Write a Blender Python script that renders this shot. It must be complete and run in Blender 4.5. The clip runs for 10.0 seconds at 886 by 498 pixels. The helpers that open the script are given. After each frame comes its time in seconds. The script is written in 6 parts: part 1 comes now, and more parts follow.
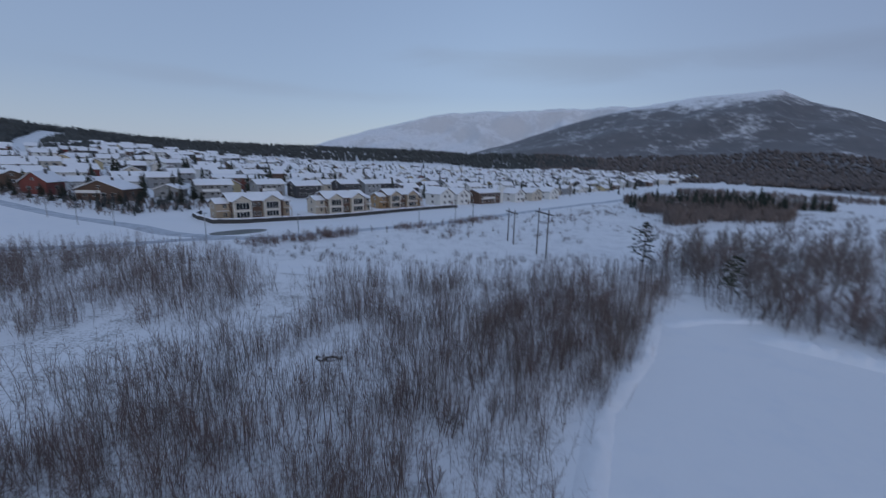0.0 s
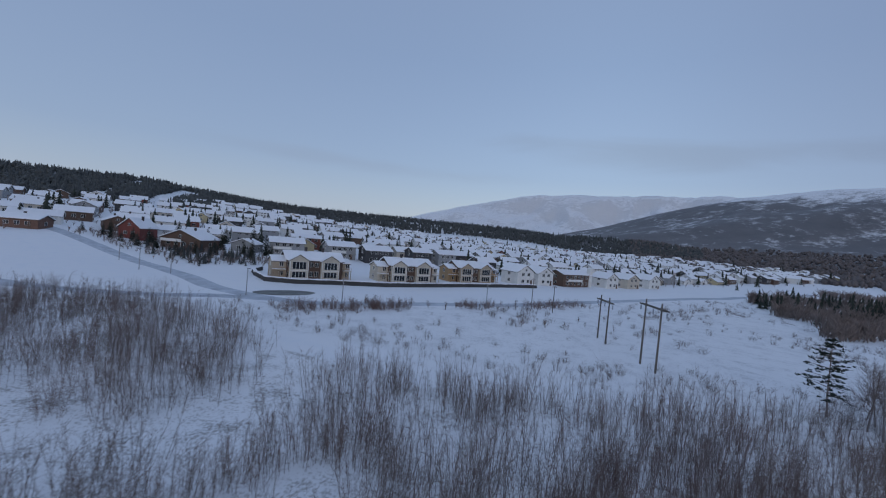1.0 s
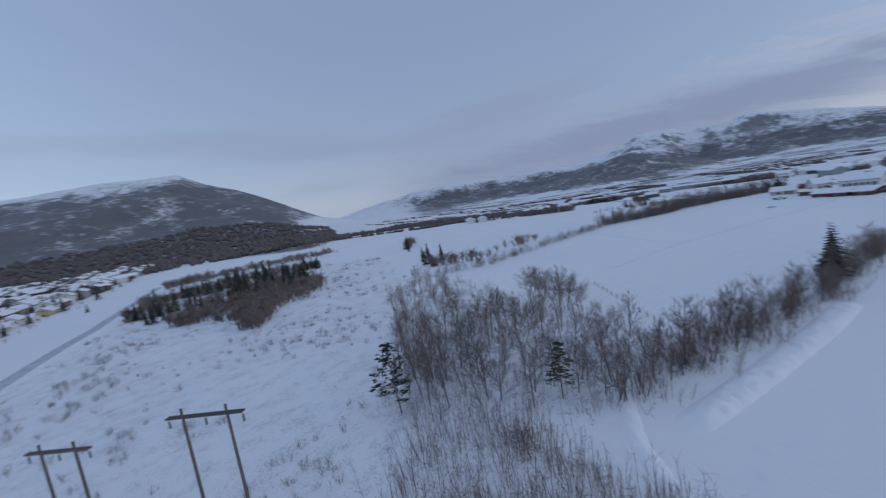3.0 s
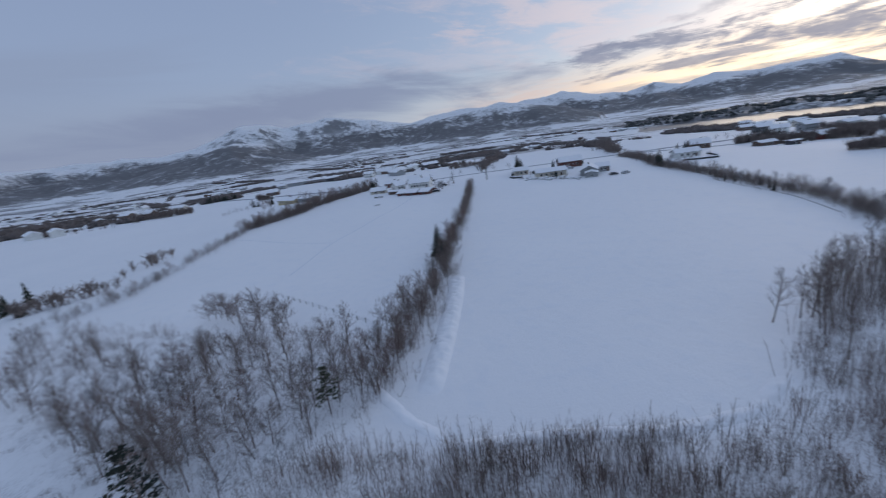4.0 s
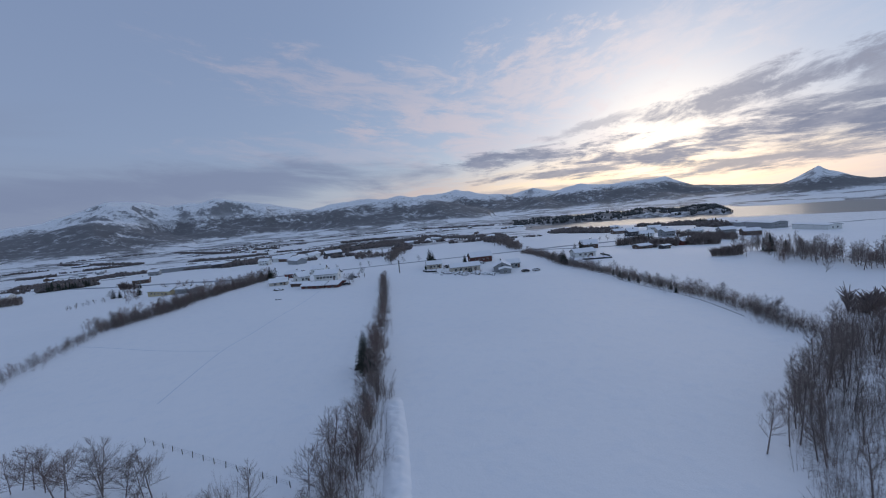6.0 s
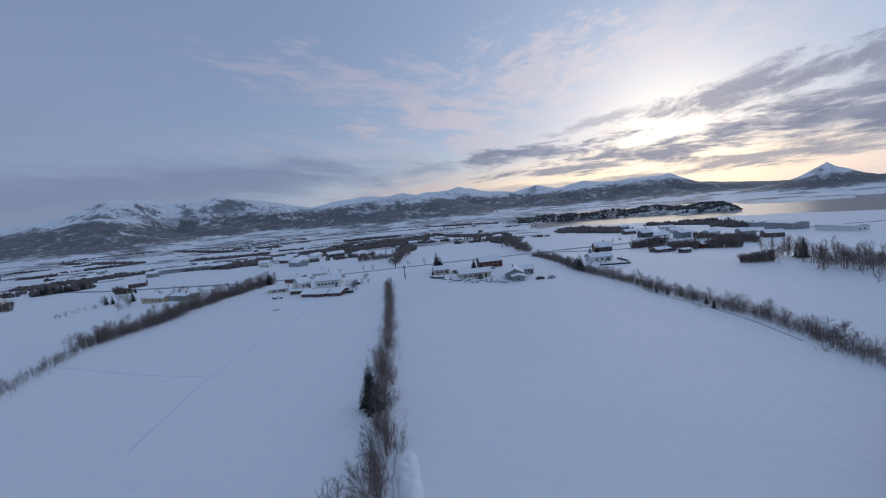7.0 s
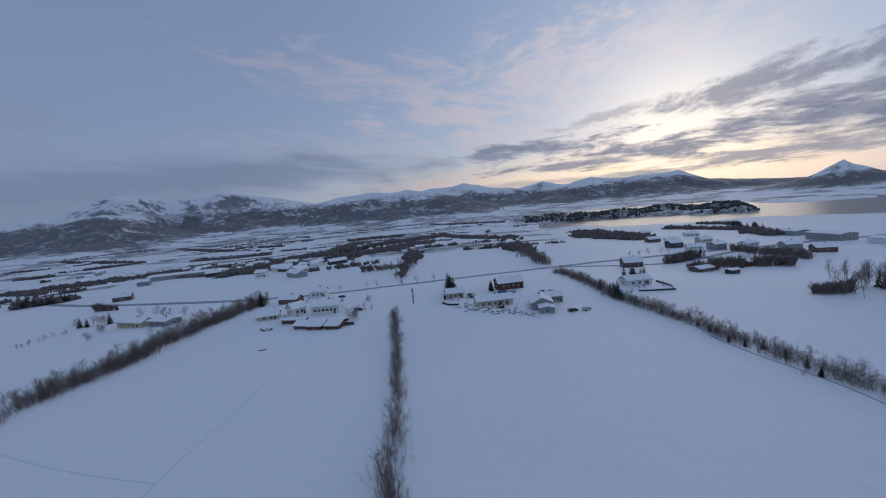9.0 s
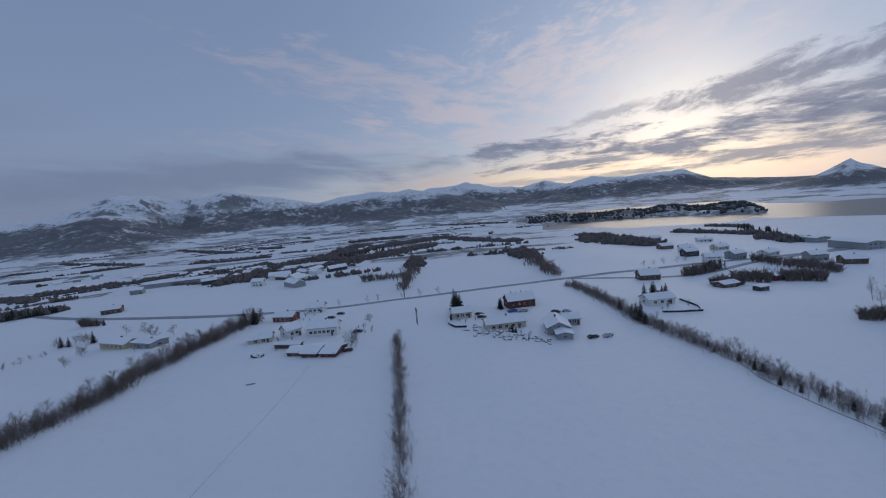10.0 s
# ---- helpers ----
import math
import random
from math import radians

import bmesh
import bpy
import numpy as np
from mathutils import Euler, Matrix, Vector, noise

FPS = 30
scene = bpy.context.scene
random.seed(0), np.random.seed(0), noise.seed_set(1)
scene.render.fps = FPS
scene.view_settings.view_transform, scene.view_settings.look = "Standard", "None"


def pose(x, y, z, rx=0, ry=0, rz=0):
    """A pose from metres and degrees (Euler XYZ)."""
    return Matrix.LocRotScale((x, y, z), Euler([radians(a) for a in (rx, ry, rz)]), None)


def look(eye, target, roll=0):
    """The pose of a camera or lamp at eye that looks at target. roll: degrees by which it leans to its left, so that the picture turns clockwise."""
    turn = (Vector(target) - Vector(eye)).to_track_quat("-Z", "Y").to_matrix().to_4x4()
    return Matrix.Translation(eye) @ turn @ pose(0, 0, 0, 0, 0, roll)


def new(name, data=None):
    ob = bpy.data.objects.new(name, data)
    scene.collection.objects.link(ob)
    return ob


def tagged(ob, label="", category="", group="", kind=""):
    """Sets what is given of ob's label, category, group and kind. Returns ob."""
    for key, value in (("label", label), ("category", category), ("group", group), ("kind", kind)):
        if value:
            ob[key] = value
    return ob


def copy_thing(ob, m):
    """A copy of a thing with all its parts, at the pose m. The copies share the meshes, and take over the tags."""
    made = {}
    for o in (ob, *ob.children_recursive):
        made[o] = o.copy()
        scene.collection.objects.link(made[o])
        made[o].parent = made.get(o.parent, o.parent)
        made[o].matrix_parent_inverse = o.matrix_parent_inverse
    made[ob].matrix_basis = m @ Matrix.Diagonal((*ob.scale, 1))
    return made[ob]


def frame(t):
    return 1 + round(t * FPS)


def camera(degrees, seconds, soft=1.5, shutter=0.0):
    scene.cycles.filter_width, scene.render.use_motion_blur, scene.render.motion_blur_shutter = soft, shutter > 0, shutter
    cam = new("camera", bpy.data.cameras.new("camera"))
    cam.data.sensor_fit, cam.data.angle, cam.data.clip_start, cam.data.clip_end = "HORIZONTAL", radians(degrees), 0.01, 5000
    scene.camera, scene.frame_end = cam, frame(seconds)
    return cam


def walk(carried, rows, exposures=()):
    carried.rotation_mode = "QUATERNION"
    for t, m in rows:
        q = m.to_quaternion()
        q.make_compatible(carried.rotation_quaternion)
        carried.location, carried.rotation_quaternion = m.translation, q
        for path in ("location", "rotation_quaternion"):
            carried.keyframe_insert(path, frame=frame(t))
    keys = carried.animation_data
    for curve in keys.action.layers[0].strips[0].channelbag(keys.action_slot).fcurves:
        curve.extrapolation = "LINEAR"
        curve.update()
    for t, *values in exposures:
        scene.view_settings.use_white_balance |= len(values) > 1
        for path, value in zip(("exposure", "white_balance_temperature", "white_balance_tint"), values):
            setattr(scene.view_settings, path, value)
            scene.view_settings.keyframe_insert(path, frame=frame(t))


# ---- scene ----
# ---------------------------------------------------------------- camera
cam = camera(94.6, 10.0, soft=1.1, shutter=0.18)
PATH = [
    (0.0, pose(1.60, 0.00, 14.48, 78.40, -1.20, 1.30)),
    (0.5, pose(3.21, 9.76, 12.77, 88.43, -6.03, 13.28)),
    (1.0, pose(3.42, 19.36, 12.64, 88.33, -5.18, 13.22)),
    (1.5, pose(2.69, 28.82, 13.78, 88.29, -1.43, 7.53)),
    (2.0, pose(1.52, 37.12, 14.61, 89.06, -0.04, -16.36)),
    (2.5, pose(-0.45, 44.07, 16.34, 87.59, 5.95, -42.52)),
    (2.7, pose(-1.75, 46.60, 17.75, 86.36, 8.00, -53.18)),
    (3.8, pose(-7.56, 62.62, 27.96, 75.05, 8.63, -111.97)),
    (4.0, pose(-6.39, 64.49, 28.73, 73.90, 8.10, -121.35)),
    (4.5, pose(-2.87, 67.03, 30.00, 74.00, 8.10, -139.29)),
    (5.0, pose(0.96, 67.62, 30.12, 82.60, 7.00, -137.79)),
    (5.5, pose(4.69, 66.10, 30.24, 84.75, 5.18, -135.63)),
    (7.0, pose(21.32, 55.44, 34.37, 84.20, 5.00, -134.88)),
    (7.5, pose(27.17, 51.00, 36.51, 84.00, 4.91, -134.68)),
    (8.0, pose(33.31, 46.59, 38.61, 83.89, 4.85, -134.57)),
    (8.5, pose(39.25, 41.60, 41.73, 83.69, 4.88, -134.34)),
    (9.0, pose(46.13, 36.30, 44.56, 83.63, 4.84, -134.24)),
    (9.5, pose(52.68, 31.00, 47.97, 83.47, 4.85, -134.19)),
    (10.0, pose(59.05, 26.00, 51.24, 83.46, 4.93, -134.05)),
]
walk(cam, PATH, [(0.0, 0.05, 6500, 10), (1.5, 0.13, 6520, 10), (2.5, 0.25, 6580, 10), (4.0, 0.27, 6800, 10), (5.0, 0.24, 6800, 10), (5.5, 0.15, 6700, 10), (7.0, 0.07, 6480, 10), (10.0, -0.14, 6450, 10)])

# ---------------------------------------------------------------- sky and sun
SUN_AZ = radians(-74)
SUN_DIR = Vector((math.cos(SUN_AZ) * math.cos(radians(6)), math.sin(SUN_AZ) * math.cos(radians(6)), math.sin(radians(6))))
world = bpy.data.worlds.new("winter_dusk_sky")
scene.world = world
world.use_nodes = True


class Nodes:
    """Short hand for building node trees."""

    def __init__(self, tree):
        self.tree = tree
        tree.nodes.clear()

    def add(self, kind, **props):
        n = self.tree.nodes.new("ShaderNode" + kind)
        for key, value in props.items():
            if key == "ramp":
                els = n.color_ramp.elements
                while len(els) > 1:
                    els.remove(els[0])
                for i, (p, c) in enumerate(value):
                    e = els[0] if i == 0 else els.new(p)
                    e.position, e.color = p, (*c, 1) if len(c) == 3 else c
            elif key == "op":
                n.operation = value
            elif key == "blend":
                n.data_type, n.blend_type = "RGBA", value
            elif key == "sky":
                n.sky_type = value
        return n

    def link(self, a, b):
        self.tree.links.new(a, b)

    def put(self, value, socket):
        if isinstance(value, bpy.types.NodeSocket):
            self.link(value, socket)
        elif isinstance(value, (tuple, list)) and len(value) == 3 and socket.type == "RGBA":
            socket.default_value = (*value, 1)
        else:
            socket.default_value = value

    def math(self, op, a, b=0.0, c=None, clamp=False):
        n = self.add("Math", op=op)
        n.use_clamp = clamp
        self.put(a, n.inputs[0])
        self.put(b, n.inputs[1])
        if c is not None:
            self.put(c, n.inputs[2])
        return n.outputs[0]

    def vmath(self, op, a, b=(0, 0, 0)):
        n = self.add("VectorMath", op=op)
        self.put(a, n.inputs[0])
        self.put(b, n.inputs[1])
        return n.outputs["Value"] if op in ("DOT_PRODUCT", "LENGTH") else n.outputs[0]

    def mix(self, fac, a, b, blend="MIX"):
        n = self.add("Mix", blend=blend)
        n.clamp_factor = True
        self.put(fac, n.inputs[0])
        self.put(a, n.inputs[6])
        self.put(b, n.inputs[7])
        return n.outputs[2]

    def noise(self, vec, scale, detail=4.0, rough=0.55, distort=0.0):
        n = self.add("TexNoise")
        if vec is not None:
            self.link(vec, n.inputs["Vector"])
        n.inputs["Scale"].default_value, n.inputs["Detail"].default_value = scale, detail
        n.inputs["Roughness"].default_value, n.inputs["Distortion"].default_value = rough, distort
        return n.outputs[0]

    def ramp(self, fac, stops):
        n = self.add("ValToRGB", ramp=stops)
        self.link(fac, n.inputs[0])
        return n.outputs[0]

    def step(self, value, lo, hi):
        n = self.add("MapRange")
        n.interpolation_type = "SMOOTHSTEP"
        self.put(value, n.inputs[0])
        self.put(lo, n.inputs[1])
        self.put(hi, n.inputs[2])
        return n.outputs[0]


def build_sky():
    k = Nodes(world.node_tree)
    way = k.add("TexCoord").outputs["Generated"]
    sep = k.add("SeparateXYZ")
    k.link(way, sep.inputs[0])
    up = sep.outputs[2]
    clear = k.add("TexSky", sky="NISHITA")
    clear.sun_disc, clear.sun_elevation, clear.sun_rotation = False, radians(3), math.pi / 2 - SUN_AZ
    clear.air_density, clear.dust_density, clear.ozone_density = 1.0, 1.5, 3.0
    base = k.ramp(k.math("MULTIPLY_ADD", up, 0.9, 0.1), [(0.0, (0.29, 0.36, 0.46)), (0.13, (0.40, 0.47, 0.57)), (0.24, (0.29, 0.37, 0.52)), (0.45, (0.235, 0.315, 0.47)), (0.64, (0.225, 0.30, 0.45)), (1.0, (0.285, 0.37, 0.54))])
    base = k.mix(0.06, base, clear.outputs[0], "ADD")
    # glow round the low sun behind the clouds
    near = k.vmath("DOT_PRODUCT", way, tuple(SUN_DIR))
    wide = k.math("POWER", k.math("MAXIMUM", near, 0.0), 6.0)
    tight = k.math("POWER", k.math("MAXIMUM", near, 0.0), 48.0)
    glow = k.math("MULTIPLY_ADD", wide, 0.21, k.math("MULTIPLY", tight, 0.50))
    lit = k.mix(glow, base, k.mix(tight, (0.60, 0.66, 0.80), (1.22, 1.15, 1.06)))
    # bearing and height in degrees, and drawn-out noise for the clouds
    az = k.math("MULTIPLY", k.math("ARCTAN2", sep.outputs[1], sep.outputs[0]), 180 / math.pi)
    el = k.math("MULTIPLY", k.math("ARCSINE", up), 180 / math.pi)

    def streaks(across, high, tilt, detail=9, rough=0.60, distort=0.4):
        at = k.add("CombineXYZ")
        k.link(k.math("DIVIDE", az, across), at.inputs[0])
        k.link(k.math("DIVIDE", k.math("MULTIPLY_ADD", az, -tilt, el), high), at.inputs[1])
        return k.noise(at.outputs[0], 1.0, detail, rough, distort)

    def bank(az0, el0, wide, high, tilt, grain, ragged=1.5, lo=0.30, hi=0.70):
        """One cloud: a long lens about a bearing and height, torn by the grain."""
        u = k.math("SUBTRACT", az, az0)
        v = k.math("MULTIPLY_ADD", u, -tilt, k.math("SUBTRACT", el, el0))
        d = k.math("ADD", k.math("POWER", k.math("ABSOLUTE", k.math("DIVIDE", u, wide)), 2.0), k.math("POWER", k.math("ABSOLUTE", k.math("DIVIDE", v, high)), 2.0))
        lens = k.math("SUBTRACT", 1.0, k.math("SQRT", d))
        return k.math("MULTIPLY", k.step(k.math("ADD", lens, k.math("MULTIPLY_ADD", grain, ragged, -0.5 * ragged)), lo, hi), k.step(lens, -0.45, 0.1))

    fine, torn, soft_grain = streaks(6.0, 0.9, -0.03, 10, 0.64, 0.25), streaks(6.0, 1.3, 0.03, 12, 0.66, 0.25), streaks(15.0, 3.0, 0.08, 8, 0.58, 0.4)
    wisp = streaks(8.0, 1.9, 0.14, 11, 0.68, 0.35)
    puff = streaks(4.5, 1.9, -0.12, 11, 0.67, 0.3)
    # high cloud lit from below, pale and faintly pink
    for az0, el0, wide_, high, tilt, grain, much in ((-38, 15.5, 24, 5.0, 0.18, wisp, 0.66), (-60, 16.0, 15, 6.5, 0.05, puff, 0.75), (-73, 17.0, 15, 6.0, -0.10, puff, 0.42), (-47, 11.5, 15, 3.0, 0.06, wisp, 0.75), (-54, 8.6, 20, 3.0, 0.04, wisp, 0.60), (-35, 8.6, 26, 3.2, 0.04, wisp, 0.40), (-86, 16.5, 12, 4.0, -0.10, puff, 0.20)):
        veil = k.math("MULTIPLY", bank(az0, el0, wide_, high, tilt, grain, 4.0, 0.05, 1.05), much)
        lit = k.mix(veil, lit, k.mix(glow, (0.56, 0.53, 0.61), (1.10, 1.00, 0.97)))
    # warm slit above the far range, below the cloud deck
    slit = k.math("MULTIPLY", k.math("SUBTRACT", 1.0, k.step(el, 2.2, 6.4)), k.math("SUBTRACT", 1.0, k.step(az, -46, -24)))
    slit = k.math("MULTIPLY", slit, k.math("MULTIPLY_ADD", k.step(fine, 0.36, 0.62), 0.55, 0.30))
    slit = k.math("MULTIPLY", slit, k.math("MULTIPLY_ADD", k.step(az, -92, -76), 0.6, 0.4))
    sky = k.mix(slit, lit, k.mix(k.step(near, 0.86, 0.995), (0.66, 0.52, 0.47), (1.16, 0.95, 0.66)))
    # grey banks: a heavy one beside the sun, a wedge above it, torn strips under it
    for az0, el0, wide_, high, tilt, grain, ragged, much in ((-93, 4.9, 25, 2.9, 0.05, torn, 2.6, 0.96), (-90, 7.4, 14, 1.6, 0.02, torn, 3.0, 0.85), (-83, 10.2, 17, 2.3, -0.12, puff, 3.0, 0.85), (-98, 10.0, 15, 3.5, 0.0, puff, 3.0, 0.7), (-58, 6.2, 15, 1.5, -0.03, torn, 4.0, 0.92), (-72, 4.6, 17, 1.5, -0.02, torn, 3.6, 0.94), (-63, 3.6, 17, 1.0, 0.0, fine, 3.6, 0.85), (-84, 2.4, 20, 1.3, 0.0, fine, 3.2, 0.80), (-62, 1.6, 26, 0.7, 0.0, fine, 3.0, 0.55), (-66, 9.2, 9, 0.8, -0.16, puff, 3.0, 0.5)):
        cloud = k.math("MULTIPLY", bank(az0, el0, wide_, high, tilt, grain, ragged, 0.05, 0.85), much)
        sky = k.mix(cloud, sky, k.mix(k.math("MULTIPLY", glow, 0.6), k.mix(k.step(puff, 0.35, 0.65), (0.165, 0.20, 0.305), (0.265, 0.29, 0.385)), (0.40, 0.385, 0.44)))
    # long dull bank over the eastern mountains, sinking on to them
    dull = k.math("MULTIPLY", bank(-16, 5.2, 46, 3.4, -0.015, soft_grain, 2.4, 0.05, 0.85), 0.88)
    sky = k.mix(dull, sky, k.mix(glow, (0.215, 0.26, 0.375), (0.36, 0.36, 0.45)))
    shroud = k.math("MULTIPLY", k.math("SUBTRACT", 1.0, k.step(el, 3.0, 10.0)), k.math("MULTIPLY", k.step(az, -30, -8), k.math("SUBTRACT", 1.0, k.step(az, 14, 34))))
    sky = k.mix(k.math("MULTIPLY", shroud, k.math("MULTIPLY_ADD", soft_grain, 0.6, 0.5)), sky, (0.225, 0.27, 0.38))
    # thin cloud over the north, pale above the white plateau
    north = streaks(26.0, 4.2, 0.0, 6, 0.55, 0.6)
    for az0, el0, wide, high, tilt, much, tone in ((74, 12.5, 34, 3.0, 0.03, 0.50, (0.255, 0.325, 0.44)), (118, 9.0, 30, 1.6, 0.02, 0.35, (0.30, 0.37, 0.48)), (42, 10.5, 22, 3.0, 0.10, 0.45, (0.24, 0.31, 0.42)), (36, 4.6, 12, 2.0, -0.05, 0.40, (0.26, 0.36, 0.44)), (15, 9.5, 26, 4.5, -0.12, 0.5, (0.25, 0.305, 0.41))):
        sky = k.mix(k.math("MULTIPLY", bank(az0, el0, wide, high, tilt, north, 1.5, 0.1, 0.9), much), sky, tone)
    # deeper blue away from the glow, over the east
    deep = k.step(k.vmath("DOT_PRODUCT", way, tuple(Vector((math.cos(radians(8)), math.sin(radians(8)), 0.6)).normalized())), 0.30, 1.0)
    sky = k.mix(k.math("MULTIPLY", deep, 0.56), sky, (0.156, 0.205, 0.348))
    west = k.step(k.vmath("DOT_PRODUCT", way, tuple(Vector((math.cos(radians(140)), math.sin(radians(140)), 0.75)).normalized())), 0.5, 1.0)
    sky = k.mix(k.math("MULTIPLY", west, 0.4), sky, (0.175, 0.235, 0.375))
    back = k.add("Background")
    k.link(sky, back.inputs[0])
    back.inputs[1].default_value = 1.0
    k.link(back.outputs[0], k.add("OutputWorld").inputs[0])


build_sky()
sun = new("sun", bpy.data.lights.new("sun", "SUN"))
sun.data.energy, sun.data.angle, sun.data.color = 0.3, radians(25), (1.0, 0.86, 0.72)
sun.matrix_world = look((0, 0, 0), -SUN_DIR)

# ---------------------------------------------------------------- the lie of the land
SEA = -45.0
TOWN = np.array((-70.0, 118.0))           # foot of the town, its line and its uphill way
ALONG, UPHILL = np.array((0.70, 0.714)), np.array((-0.714, 0.70))


def soft(v, lo, hi):
    q = np.clip((v - lo) / (hi - lo), 0, 1)
    return q * q * (3 - 2 * q)


RNG = np.random.default_rng(7)
GRAIN = RNG.random((256, 256))


def value_noise(x, y, size):
    """Smooth noise from -1 to 1, with lumps of about that size in metres."""
    u, v = np.asarray(x, float) / size, np.asarray(y, float) / size
    i, j = np.floor(u).astype(int), np.floor(v).astype(int)
    fu, fv = u - i, v - j
    fu, fv = fu * fu * (3 - 2 * fu), fv * fv * (3 - 2 * fv)
    g = lambda a, b: GRAIN[a % 256, b % 256]
    top = g(i, j) * (1 - fu) + g(i + 1, j) * fu
    low = g(i, j + 1) * (1 - fu) + g(i + 1, j + 1) * fu
    return 2 * (top * (1 - fv) + low * fv) - 1


def rough_noise(x, y, size, octaves=5):
    total, amp = 0, 1.0
    for o in range(octaves):
        total = total + amp * value_noise(x + 37.1 * o, y - 91.7 * o, size / 2 ** o)
        amp *= 0.5
    return total / 2


# low hills by bearing, distance, height above the plain, spread across, spread in depth
PEAKS = [
    (151, 830, 41, 220, 190), (139, 860, 33, 190, 160), (124, 900, 30, 260, 160), (112, 900, 34, 240, 170), (99, 950, 36, 240, 170), (82, 1000, 36, 260, 160),
    (-87.8, 2750, 128, 150, 200), (-91, 2700, 40, 180, 150),
    (175, 1500, 120, 600, 500), (-150, 2000, 120, 700, 600), (-125, 2200, 90, 500, 400),
]
# mountain ridges: distance, depth, roughness, and the crest's height over the sea by bearing
RIDGES = [
    (1750, 420, 0.16, [(31, 0), (35, 30), (38, 50), (41, 92), (45, 155), (48, 200), (51, 236), (53.5, 276), (57, 270), (61, 266), (68, 252), (73, 195), (79, 146), (85, 88), (92, 20)]),          # dark near mountain
    (4250, 420, 0.20, [(40, 120), (50, 300), (60, 455), (70, 540), (78, 536), (85, 512), (91, 498), (93.5, 462), (97, 392), (101.5, 318), (108, 150), (113, 0)]),                                # white plateau
    (4250, 450, 0.55, [(-96, 0), (-88, 6), (-84, 18), (-81, 36), (-79, 44), (-76.6, 66), (-74, 165), (-71, 160), (-67.5, 140), (-63.5, 172), (-60.6, 132), (-58, 188), (-55, 138), (-52, 158), (-47, 238), (-44, 205), (-41, 190), (-34, 222), (-30, 195), (-27, 152), (-21, 245), (-16.5, 312), (-14, 292), (-11.5, 268), (-10, 298), (-7.5, 335), (-5, 322), (-0.7, 190), (3, 150), (8, 178), (14, 176), (19, 182), (25, 150), (31, 66), (36, 0)]),      # far eastern and southern range
    (3050, 330, 0.50, [(-52, 0), (-48, 62), (-45, 104), (-39, 172), (-34, 132), (-30, 104), (-27, 20), (-25, 0)]),
    (2900, 330, 0.50, [(-13, 0), (-10.7, 44), (-8, 100), (-4.5, 146), (-0.6, 96), (3.5, 52), (9, 0)]),
]


